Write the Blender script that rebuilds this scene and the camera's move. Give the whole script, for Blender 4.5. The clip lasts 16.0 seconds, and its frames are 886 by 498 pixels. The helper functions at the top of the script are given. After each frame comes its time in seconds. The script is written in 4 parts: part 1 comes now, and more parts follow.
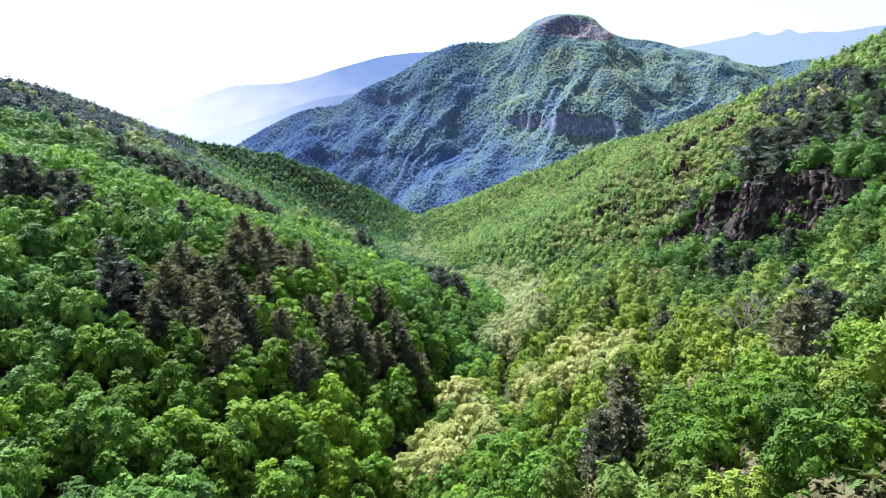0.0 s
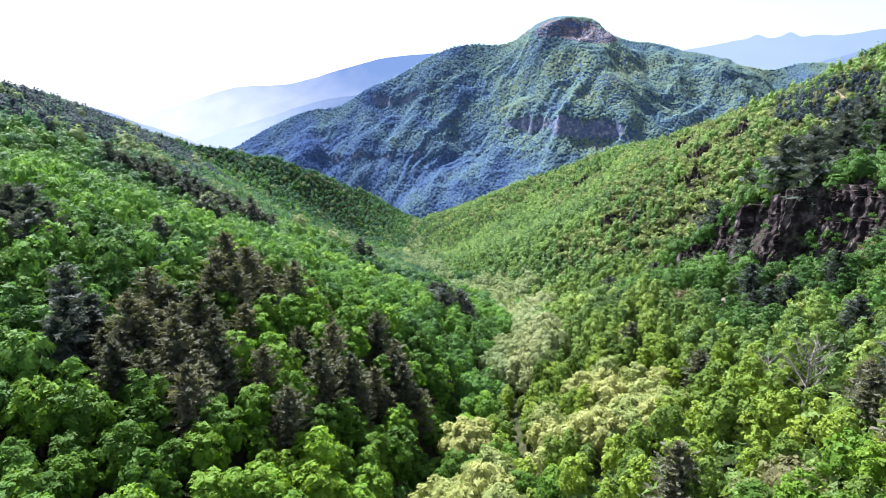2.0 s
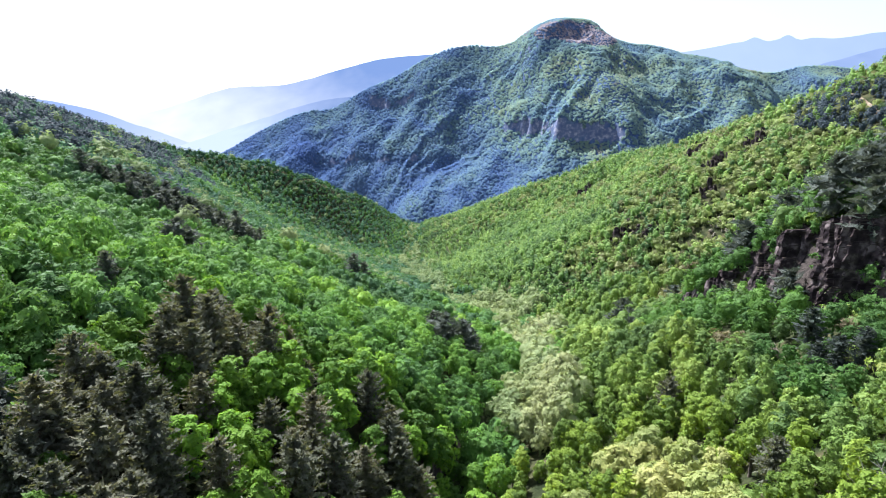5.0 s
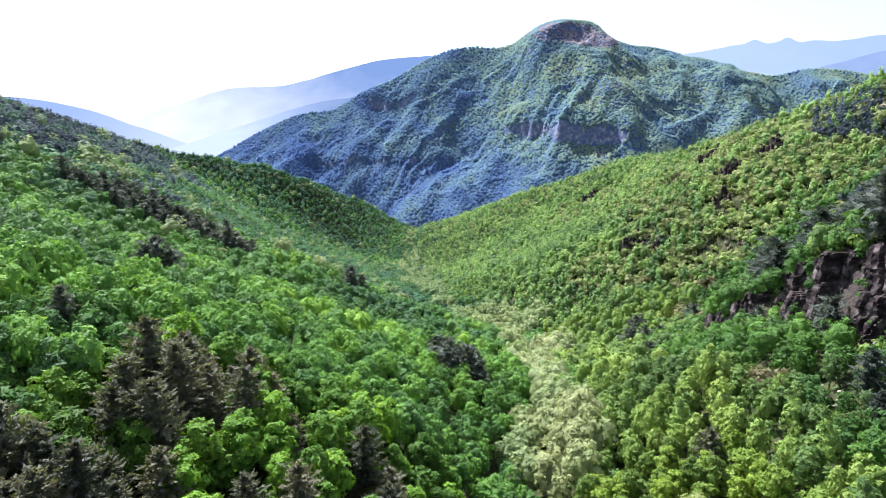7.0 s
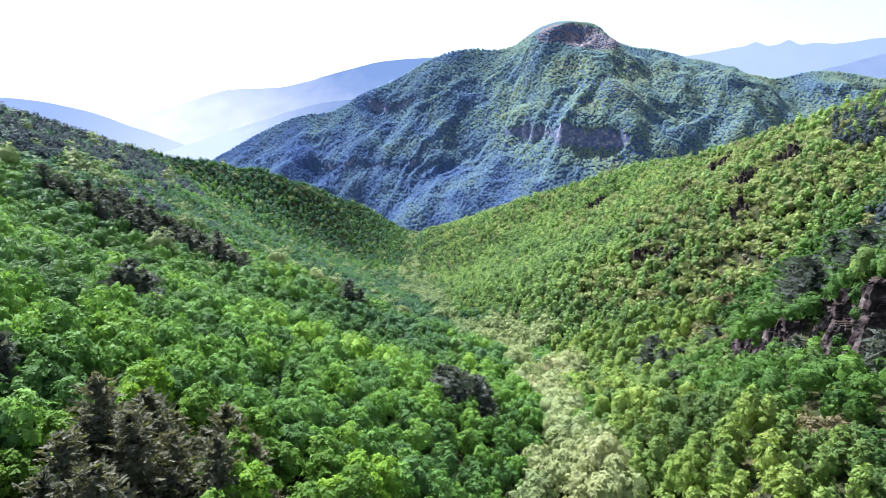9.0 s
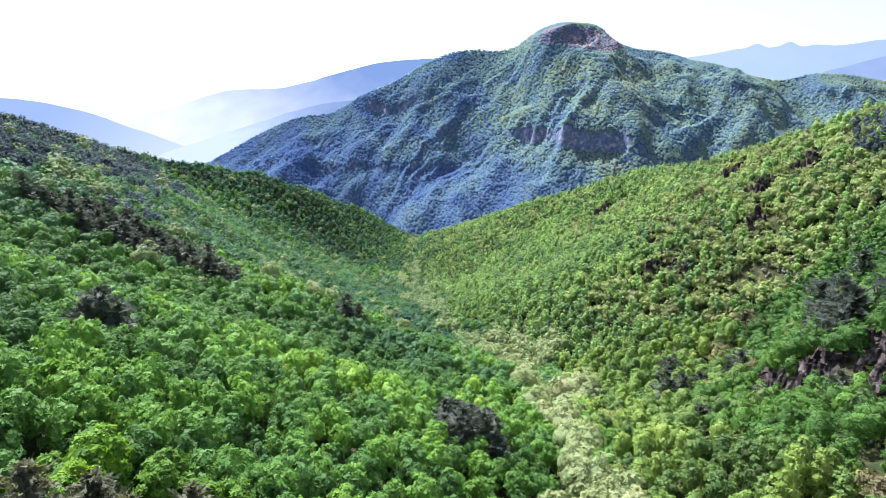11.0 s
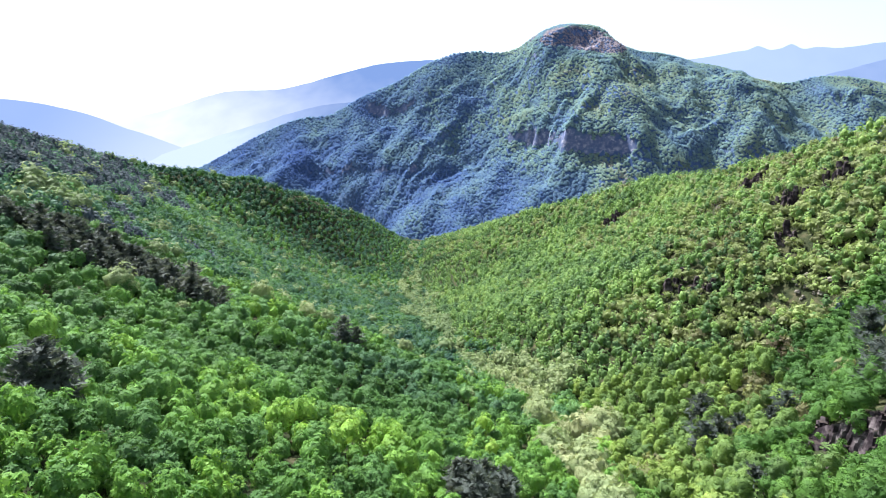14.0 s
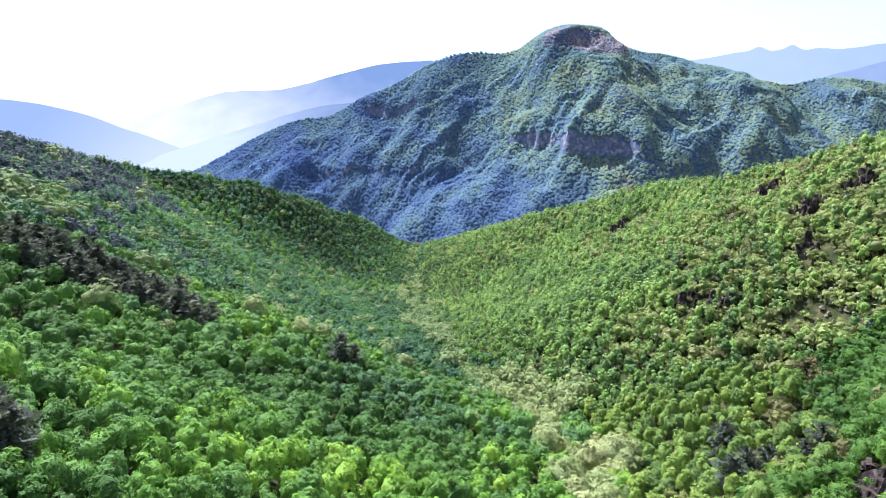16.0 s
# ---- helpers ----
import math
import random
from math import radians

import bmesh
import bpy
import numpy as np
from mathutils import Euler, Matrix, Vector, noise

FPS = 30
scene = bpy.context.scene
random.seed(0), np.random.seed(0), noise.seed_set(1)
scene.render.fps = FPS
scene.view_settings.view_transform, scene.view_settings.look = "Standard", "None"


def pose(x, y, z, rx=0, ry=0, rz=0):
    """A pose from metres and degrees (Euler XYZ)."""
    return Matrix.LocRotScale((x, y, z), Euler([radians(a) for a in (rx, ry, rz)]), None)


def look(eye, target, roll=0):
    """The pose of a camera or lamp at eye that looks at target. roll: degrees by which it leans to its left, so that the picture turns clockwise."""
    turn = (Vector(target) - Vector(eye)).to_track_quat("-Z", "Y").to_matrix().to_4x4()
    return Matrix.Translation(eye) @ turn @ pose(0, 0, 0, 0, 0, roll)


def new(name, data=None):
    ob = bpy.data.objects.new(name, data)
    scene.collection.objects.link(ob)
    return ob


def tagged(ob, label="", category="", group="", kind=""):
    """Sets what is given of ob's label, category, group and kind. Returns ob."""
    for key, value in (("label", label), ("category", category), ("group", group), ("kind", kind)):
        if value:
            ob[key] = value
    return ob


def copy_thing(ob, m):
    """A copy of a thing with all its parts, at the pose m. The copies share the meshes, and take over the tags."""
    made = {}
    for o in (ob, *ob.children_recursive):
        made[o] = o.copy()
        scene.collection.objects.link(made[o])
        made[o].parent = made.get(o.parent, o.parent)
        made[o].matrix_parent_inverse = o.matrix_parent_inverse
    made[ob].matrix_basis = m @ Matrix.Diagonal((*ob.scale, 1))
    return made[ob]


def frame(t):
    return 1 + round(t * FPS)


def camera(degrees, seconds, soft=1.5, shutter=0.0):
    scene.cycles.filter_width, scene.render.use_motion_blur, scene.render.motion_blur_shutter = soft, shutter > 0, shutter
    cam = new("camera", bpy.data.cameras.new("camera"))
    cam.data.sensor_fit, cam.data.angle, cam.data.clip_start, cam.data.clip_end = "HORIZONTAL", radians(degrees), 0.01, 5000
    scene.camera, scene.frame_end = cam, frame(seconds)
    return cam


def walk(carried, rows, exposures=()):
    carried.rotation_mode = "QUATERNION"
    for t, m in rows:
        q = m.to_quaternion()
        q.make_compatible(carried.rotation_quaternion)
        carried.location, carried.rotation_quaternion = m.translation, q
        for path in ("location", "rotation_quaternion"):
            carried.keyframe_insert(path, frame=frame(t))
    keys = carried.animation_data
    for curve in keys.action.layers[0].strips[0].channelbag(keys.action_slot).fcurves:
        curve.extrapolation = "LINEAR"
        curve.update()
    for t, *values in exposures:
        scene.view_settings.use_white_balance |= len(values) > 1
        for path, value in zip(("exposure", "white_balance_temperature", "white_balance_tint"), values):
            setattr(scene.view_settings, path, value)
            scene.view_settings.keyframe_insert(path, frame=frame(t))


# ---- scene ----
cam = camera(72.6, 16.0, soft=1.05)
METRES, EYE, TILT, LEAN, TURN = 110.0, 100.0, -12.0, 0.0, 0.0
ROWS = [
    (0.0, 0.0, 0.0, 0.0, 0.0, 0.0, -0.0),
    (0.5, -0.002, 0.0283, 0.0095, 0.06, 0.03, -0.09),
    (1.0, -0.0042, 0.0575, 0.0189, 0.14, 0.07, -0.17),
    (1.5, -0.0062, 0.0874, 0.0281, 0.09, 0.12, -0.2),
    (2.0, -0.0084, 0.1175, 0.0374, 0.02, 0.17, -0.2),
    (2.5, -0.0107, 0.1479, 0.0468, -0.05, 0.22, -0.22),
    (3.0, -0.0129, 0.178, 0.0566, -0.13, 0.25, -0.24),
    (3.5, -0.0154, 0.2087, 0.066, -0.21, 0.28, -0.26),
    (4.0, -0.0173, 0.2379, 0.0774, -0.26, 0.27, -0.29),
    (6.5, -0.0311, 0.3878, 0.1334, -0.43, 0.34, -0.46),
    (7.0, -0.0345, 0.4183, 0.1442, -0.46, 0.38, -0.51),
    (7.5, -0.0379, 0.4491, 0.155, -0.48, 0.4, -0.54),
    (8.0, -0.0409, 0.479, 0.1661, -0.47, 0.43, -0.58),
    (8.5, -0.0444, 0.5097, 0.1764, -0.49, 0.48, -0.6),
    (9.0, -0.047, 0.5391, 0.1879, -0.51, 0.52, -0.63),
    (11.5, -0.0618, 0.6848, 0.2412, -0.56, 0.61, -0.77),
    (12.0, -0.0656, 0.7138, 0.2512, -0.59, 0.63, -0.79),
    (12.5, -0.0684, 0.7417, 0.2613, -0.57, 0.65, -0.8),
    (13.0, -0.0712, 0.7699, 0.2718, -0.58, 0.66, -0.84),
    (13.5, -0.0744, 0.7983, 0.2816, -0.6, 0.69, -0.84),
    (14.0, -0.0775, 0.8268, 0.2912, -0.61, 0.72, -0.87),
    (14.5, -0.0802, 0.8544, 0.3015, -0.62, 0.7, -0.91),
    (15.0, -0.0833, 0.8833, 0.3114, -0.64, 0.73, -0.92),
    (15.5, -0.0859, 0.9115, 0.3212, -0.64, 0.75, -0.93),
    (16.0, -0.0886, 0.9389, 0.3315, -0.65, 0.76, -0.94),
]
walk(cam, [(t, pose(0, 0, EYE, TILT, LEAN, TURN) @ pose(METRES * x, METRES * y, METRES * z, 90 + pitch, roll, yaw)) for t, x, y, z, yaw, pitch, roll in ROWS],
     exposures=[(0.0, 1.165, 6030, 13.5), (16.0, 1.165, 6030, 13.5)])

# ---- world, sun ----
SUN_AZ, SUN_EL = -34.0, 53.0          # degrees: bearing from straight ahead (minus: to the left), height
world = bpy.data.worlds.new("sky")
scene.world = world
world.use_nodes = True
wn, wl = world.node_tree.nodes, world.node_tree.links
sky = wn.new("ShaderNodeTexSky")
sky.sky_type, sky.sun_disc = "NISHITA", False
sky.sun_elevation, sky.sun_rotation = radians(SUN_EL), radians(SUN_AZ)
sky.altitude, sky.air_density, sky.dust_density, sky.ozone_density = 600, 1.0, 2.5, 2.0
wn["Background"].inputs["Strength"].default_value = 0.105
milky = wn.new("ShaderNodeHueSaturation")          # thin bright overcast haze
milky.inputs["Saturation"].default_value = 0.55
wl.new(sky.outputs[0], milky.inputs["Color"])
wl.new(milky.outputs[0], wn["Background"].inputs["Color"])
sun = new("sun", bpy.data.lights.new("sun", "SUN"))
sun.data.energy, sun.data.angle, sun.data.color = 6.0, radians(0.6), (1.0, 0.97, 0.91)
az, el = radians(SUN_AZ), radians(SUN_EL)
toward = Vector((math.sin(az) * math.cos(el), math.cos(az) * math.cos(el), math.sin(el)))
sun.matrix_world = look(toward * 500, (0, 0, 0))


# ---- materials ----
def material(name):
    m = bpy.data.materials.new(name)
    m.use_nodes = True
    nt = m.node_tree
    return m, nt.nodes, nt.links, nt.nodes["Principled BSDF"]


def ramp(nodes, stops):
    r = nodes.new("ShaderNodeValToRGB")
    while len(r.color_ramp.elements) < len(stops):
        r.color_ramp.elements.new(0.5)
    for e, (p, c) in zip(r.color_ramp.elements, stops):
        e.position, e.color = p, (*c, 1)
    return r


def place(nodes, links, scale, detail=4.0):
    """Noise in world metres."""
    geo, tex = nodes.new("ShaderNodeNewGeometry"), nodes.new("ShaderNodeTexNoise")
    tex.inputs["Scale"].default_value, tex.inputs["Detail"].default_value = scale, detail
    links.new(geo.outputs["Position"], tex.inputs["Vector"])
    return tex


def foliage(name, stops, through_light=0.35, single=False, sheen=0.12, varied=0.3, patch=0.02, gaps=0.45, grain=4.2, warm=(1.55, 1.5, 0.6)):
    """Leaves: one tint a tree, patches of stand colour, leaf to leaf variation and light shining through."""
    m, n, l, b = material(name)
    if single:
        tint = n.new("ShaderNodeObjectInfo").outputs["Random"]
    else:
        at = n.new("ShaderNodeAttribute")
        at.attribute_name = "tint"
        tint = at.outputs["Fac"]
    stand = place(n, l, patch, 3.0)
    isle = n.new("ShaderNodeNewGeometry")
    mix = n.new("ShaderNodeMath")
    mix.operation = "MULTIPLY_ADD"
    l.new(tint, mix.inputs[0])
    mix.inputs[1].default_value = 0.52
    sub = n.new("ShaderNodeMath")
    sub.operation = "MULTIPLY_ADD"
    l.new(stand.outputs["Fac"], sub.inputs[0])
    sub.inputs[1].default_value, sub.inputs[2].default_value = 1.0, -0.42
    l.new(sub.outputs[0], mix.inputs[2])
    leaf = n.new("ShaderNodeMath")
    leaf.operation = "MULTIPLY_ADD"
    l.new(isle.outputs["Random Per Island"], leaf.inputs[0])
    leaf.inputs[1].default_value = varied
    rest = n.new("ShaderNodeMath")
    rest.inputs[1].default_value = 0.13 - varied / 2
    l.new(mix.outputs[0], rest.inputs[0])
    l.new(rest.outputs[0], leaf.inputs[2])
    r = ramp(n, stops)
    l.new(leaf.outputs[0], r.inputs["Fac"])
    l.new(r.outputs["Color"], b.inputs["Base Color"])
    b.inputs["Roughness"].default_value = 0.62
    b.inputs["Specular IOR Level"].default_value = sheen
    tr, mx = n.new("ShaderNodeBsdfTranslucent"), n.new("ShaderNodeMixShader")
    hue = n.new("ShaderNodeMix")
    hue.data_type, hue.blend_type = "RGBA", "MULTIPLY"
    hue.inputs["Factor"].default_value = 1.0
    l.new(r.outputs["Color"], hue.inputs["A"])
    hue.inputs["B"].default_value = (*warm, 1)
    l.new(hue.outputs["Result"], tr.inputs["Color"])
    mx.inputs["Fac"].default_value = through_light
    l.new(b.outputs[0], mx.inputs[1])
    l.new(tr.outputs[0], mx.inputs[2])
    if not gaps:
        l.new(mx.outputs[0], n["Material Output"].inputs["Surface"])
        return m
    # each spray is a lace of leaves with gaps between them
    lace, edge = place(n, l, grain, 1.0), n.new("ShaderNodeMath")
    edge.operation = "GREATER_THAN"
    edge.inputs[1].default_value = gaps
    l.new(lace.outputs["Fac"], edge.inputs[0])
    clear, cut = n.new("ShaderNodeBsdfTransparent"), n.new("ShaderNodeMixShader")
    l.new(edge.outputs[0], cut.inputs["Fac"])
    l.new(clear.outputs[0], cut.inputs[1])
    l.new(mx.outputs[0], cut.inputs[2])
    l.new(cut.outputs[0], n["Material Output"].inputs["Surface"])
    return m


GREEN = [(0.0, (0.050, 0.112, 0.042)), (0.35, (0.091, 0.196, 0.054)), (0.62, (0.146, 0.295, 0.060)), (0.85, (0.240, 0.400, 0.066)), (1.0, (0.33, 0.43, 0.09))]
OAK = [(0.0, (0.058, 0.104, 0.042)), (0.3, (0.108, 0.182, 0.056)), (0.6, (0.178, 0.275, 0.068)), (0.85, (0.260, 0.350, 0.085)), (1.0, (0.33, 0.345, 0.125))]
BEECH = [(0.0, (0.040, 0.094, 0.027)), (0.4, (0.078, 0.168, 0.036)), (0.75, (0.130, 0.250, 0.045)), (1.0, (0.20, 0.32, 0.06))]
# varied far-slope broadleaves, with the haze put into their grey-green
HAZED_GREEN = [(0.0, (0.052, 0.112, 0.062)), (0.4, (0.094, 0.200, 0.082)), (0.75, (0.150, 0.285, 0.096)), (1.0, (0.22, 0.34, 0.12))]
WILLOW = [(0.0, (0.165, 0.235, 0.110)), (0.5, (0.265, 0.325, 0.150)), (1.0, (0.39, 0.40, 0.21))]
PINE = [(0.0, (0.048, 0.064, 0.058)), (0.45, (0.094, 0.112, 0.095)), (1.0, (0.150, 0.160, 0.130))]
SCRUB = [(0.0, (0.128, 0.100, 0.064)), (0.4, (0.165, 0.175, 0.076)), (0.75, (0.215, 0.245, 0.090)), (1.0, (0.28, 0.235, 0.15))]
# the mountain's blue distance haze is put into these leaf colours
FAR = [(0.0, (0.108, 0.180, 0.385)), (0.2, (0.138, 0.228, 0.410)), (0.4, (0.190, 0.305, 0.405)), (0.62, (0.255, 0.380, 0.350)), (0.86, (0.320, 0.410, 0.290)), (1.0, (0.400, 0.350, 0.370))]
leaf = {}
for kind, stops, glow in (("green", GREEN, 0.3), ("oak", OAK, 0.3), ("beech", BEECH, 0.28), ("ash", HAZED_GREEN, 0.28), ("willow", WILLOW, 0.3), ("pine", PINE, 0.25), ("scrub", SCRUB, 0.25)):
    leaf[kind] = foliage(kind + "_leaves", stops, glow, varied=0.1 if kind == "willow" else 0.16, patch=0.035 if kind == "oak" else 0.02, warm=(1.2, 1.15, 0.85) if kind == "willow" else (1.32, 1.28, 0.85))
    near_stops = [(at, (r * 1.35, g * 1.2, b * 1.02)) for at, (r, g, b) in stops] if kind == "pine" else [(at, (r * 1.17, g * 1.1, b * 0.82)) for at, (r, g, b) in stops] if kind == "willow" else [(at, (r * 1.14, g * 1.08, b * 0.7)) for at, (r, g, b) in stops] if kind == "oak" else [(at, (r * 1.05, g, b * 0.64)) for at, (r, g, b) in stops]    # less blue close by, since distance haze is put into the leaf colours
    # haze painted into the far leaves: more blue up the valley
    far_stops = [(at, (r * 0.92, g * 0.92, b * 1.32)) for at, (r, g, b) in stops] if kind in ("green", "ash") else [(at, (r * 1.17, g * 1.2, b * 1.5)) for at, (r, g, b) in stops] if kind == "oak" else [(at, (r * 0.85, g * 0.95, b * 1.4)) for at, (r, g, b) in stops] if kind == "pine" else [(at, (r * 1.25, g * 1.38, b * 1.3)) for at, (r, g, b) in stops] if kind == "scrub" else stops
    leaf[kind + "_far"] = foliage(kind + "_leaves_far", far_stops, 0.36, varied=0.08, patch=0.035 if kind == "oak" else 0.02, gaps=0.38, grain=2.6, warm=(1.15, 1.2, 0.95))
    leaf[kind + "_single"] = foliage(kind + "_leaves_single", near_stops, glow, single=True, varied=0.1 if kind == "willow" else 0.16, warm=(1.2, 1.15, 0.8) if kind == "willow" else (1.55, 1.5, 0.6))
leaf["far"] = foliage("hazed_mountain_leaves", FAR, 0.6, sheen=0.0, varied=0.08, patch=0.012, gaps=0, warm=(1.0, 1.0, 1.0))


def bark(name, a, b_):
    m, n, l, b = material(name)
    t = place(n, l, 6.0, 6.0)
    r = ramp(n, [(0.3, a), (0.7, b_)])
    l.new(t.outputs["Fac"], r.inputs["Fac"])
    l.new(r.outputs["Color"], b.inputs["Base Color"])
    b.inputs["Roughness"].default_value = 0.9
    bump = n.new("ShaderNodeBump")
    bump.inputs["Distance"].default_value = 0.05
    l.new(t.outputs["Fac"], bump.inputs["Height"])
    l.new(bump.outputs[0], b.inputs["Normal"])
    return m


BARK = bark("bark", (0.06, 0.045, 0.035), (0.20, 0.17, 0.14))
PINE_BARK = bark("pine_bark", (0.07, 0.04, 0.03), (0.17, 0.10, 0.07))


def earth_or_rock(name, soil, stone, level, fine=1.2, coarse=0.05):
    """Soil and litter on gentle ground, bare stone where it is steep."""
    m, n, l, b = material(name)
    geo = n.new("ShaderNodeNewGeometry")
    sep = n.new("ShaderNodeSeparateXYZ")
    l.new(geo.outputs["True Normal"], sep.inputs[0])
    big, small = place(n, l, coarse, 9.0), place(n, l, fine, 8.0)
    steep = n.new("ShaderNodeMapRange")
    steep.inputs["From Min"].default_value, steep.inputs["From Max"].default_value = level - 0.08, level + 0.08
    l.new(sep.outputs["Z"], steep.inputs["Value"])
    rs, rr = ramp(n, soil), ramp(n, stone)
    l.new(big.outputs["Fac"], rs.inputs["Fac"])
    l.new(small.outputs["Fac"], rr.inputs["Fac"])
    mix = n.new("ShaderNodeMix")
    mix.data_type = "RGBA"
    l.new(steep.outputs[0], mix.inputs["Factor"])
    l.new(rr.outputs["Color"], mix.inputs["A"])
    l.new(rs.outputs["Color"], mix.inputs["B"])
    l.new(mix.outputs["Result"], b.inputs["Base Color"])
    b.inputs["Roughness"].default_value = 0.95
    b.inputs["Specular IOR Level"].default_value = 0.05
    bump = n.new("ShaderNodeBump")
    bump.inputs["Distance"].default_value = 0.4
    l.new(small.outputs["Fac"], bump.inputs["Height"])
    l.new(bump.outputs[0], b.inputs["Normal"])
    return m


SOIL = earth_or_rock("forest_floor", [(0.34, (0.020, 0.028, 0.013)), (0.5, (0.038, 0.046, 0.021)), (0.6, (0.060, 0.062, 0.030)), (0.75, (0.10, 0.086, 0.052))],
                     [(0.3, (0.028, 0.023, 0.022)), (0.7, (0.07, 0.06, 0.055))], 0.55, 1.2, 0.28)
# the same blue haze put into the mountain's soil and stone
HIGH = earth_or_rock("hazed_mountain_ground", [(0.3, (0.055, 0.094, 0.205)), (0.55, (0.066, 0.110, 0.200)), (0.75, (0.088, 0.125, 0.185))],
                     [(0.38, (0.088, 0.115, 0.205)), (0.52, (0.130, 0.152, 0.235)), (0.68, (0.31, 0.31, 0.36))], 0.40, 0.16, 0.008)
# rock darkened for the cliff's shade; palest stop stands for lit edges
ROCK = earth_or_rock("cliff_rock", [(0.35, (0.034, 0.027, 0.024)), (0.6, (0.062, 0.050, 0.044)), (0.8, (0.13, 0.115, 0.10))],
                     [(0.38, (0.022, 0.017, 0.020)), (0.52, (0.050, 0.039, 0.042)), (0.66, (0.18, 0.150, 0.150))], 0.45, 0.42, 0.15)
WORN = earth_or_rock("weathered_rock", [(0.35, (0.15, 0.125, 0.11)), (0.65, (0.30, 0.26, 0.235))],
                     [(0.35, (0.10, 0.082, 0.082)), (0.5, (0.19, 0.165, 0.16)), (0.7, (0.36, 0.32, 0.305))], 0.5, 0.8, 0.2)
PALE = earth_or_rock("pale_rock", [(0.35, (0.20, 0.175, 0.14)), (0.65, (0.38, 0.34, 0.28))],
                     [(0.35, (0.20, 0.17, 0.14)), (0.65, (0.40, 0.36, 0.31))], 0.5, 1.5, 0.3)
TRACK = earth_or_rock("bare_earth", [(0.35, (0.17, 0.125, 0.088)), (0.65, (0.29, 0.235, 0.175))], [(0.4, (0.2, 0.15, 0.1)), (0.6, (0.3, 0.25, 0.2))], 0.3, 1.5, 0.4)


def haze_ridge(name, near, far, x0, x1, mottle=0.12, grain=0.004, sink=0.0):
    """Backdrop of far mountains: bright mist painted as emission, glowing from blue to the white of the sky."""
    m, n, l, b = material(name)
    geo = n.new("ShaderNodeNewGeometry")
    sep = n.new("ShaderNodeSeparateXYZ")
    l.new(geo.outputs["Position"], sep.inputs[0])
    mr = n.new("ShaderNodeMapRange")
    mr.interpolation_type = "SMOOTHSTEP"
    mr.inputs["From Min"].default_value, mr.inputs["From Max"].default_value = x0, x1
    low = n.new("ShaderNodeMath")                        # the painted mist is whiter low down
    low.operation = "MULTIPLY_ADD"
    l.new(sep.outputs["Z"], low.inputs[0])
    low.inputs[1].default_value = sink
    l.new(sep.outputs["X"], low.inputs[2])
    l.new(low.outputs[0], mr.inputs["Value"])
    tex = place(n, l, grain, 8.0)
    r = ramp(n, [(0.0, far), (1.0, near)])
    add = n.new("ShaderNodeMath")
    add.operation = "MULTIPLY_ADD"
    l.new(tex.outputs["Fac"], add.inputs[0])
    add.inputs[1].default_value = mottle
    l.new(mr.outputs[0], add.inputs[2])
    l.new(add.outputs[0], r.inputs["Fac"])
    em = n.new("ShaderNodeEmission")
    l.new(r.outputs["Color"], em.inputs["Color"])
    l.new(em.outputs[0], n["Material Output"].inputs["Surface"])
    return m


# ---- the lie of the land ----
rng = np.random.default_rng(7)
LATTICE = rng.random((256, 256))


def value_noise(x, y):
    xi, yi = np.floor(x).astype(int), np.floor(y).astype(int)
    fx, fy = x - xi, y - yi
    fx, fy = fx * fx * (3 - 2 * fx), fy * fy * (3 - 2 * fy)
    a, b = LATTICE[xi % 256, yi % 256], LATTICE[(xi + 1) % 256, yi % 256]
    c, d = LATTICE[xi % 256, (yi + 1) % 256], LATTICE[(xi + 1) % 256, (yi + 1) % 256]
    return (a * (1 - fx) + b * fx) * (1 - fy) + (c * (1 - fx) + d * fx) * fy - 0.5


def fractal(x, y, size, octaves=4):
    total, amp = 0, 1.0
    for k in range(octaves):
        total = total + amp * value_noise(x / size + 17.3 * k, y / size - 9.1 * k)
        size, amp = size * 0.5, amp * 0.5
    return total


def curve(y, ks, vs):
    """A smooth line through a few values."""
    y, ks, vs = np.asarray(y, float), np.array(ks, float), np.array(vs, float)
    m = np.gradient(vs, ks)
    i = np.clip(np.searchsorted(ks, y) - 1, 0, len(ks) - 2)
    h = ks[i + 1] - ks[i]
    t = np.clip((y - ks[i]) / h, 0, 1)
    return ((2 * t**3 - 3 * t**2 + 1) * vs[i] + (t**3 - 2 * t**2 + t) * h * m[i]
            + (3 * t**2 - 2 * t**3) * vs[i + 1] + (t**3 - t**2) * h * m[i + 1])


ALONG = (-300, 0, 100, 200, 300, 400, 550, 700, 850, 1100)       # metres up the valley
STREAM_X = (-10, -3, -6, 19, 38, -6, -25, -38, -30, 21)
STREAM_Z = (75, 57, 42, 37, 15, 5, -18, -39, -30, -70)
LEFT_X = (-250, -247, -245, -245, -231, -234, -225, -158, -97, -62)
LEFT_Z = (125, 128, 127, 121, 125, 117, 86, 54, 2, -73)
RIGHT_X = (260, 255, 252, 245, 273, 179, 126, 64, 51, 59)
RIGHT_Z = (150, 151, 147, 206, 175, 112, 74, 30, -8, -69)
BEND_AT = (-300, 60, 120, 180, 250, 330, 450, 700, 1100)
BEND_LEFT = (0.87, 0.66, 0.48, 0.7, 1.2, 1.28, 1.33, 1.82, 1.0)
BEND_RIGHT = (0.95, 0.63, 0.97, 1.2, 1.51, 0.97, 1.26, 0.71, 0.37)
BROOK_Y, BROOK_X = (60, 96, 120, 150, 206, 245, 289, 332, 372), (10.5, 12.3, 13.7, 16, 24, 30, 30, 25, 8)       # the water's bed among the willows, placed to fit the camera's view
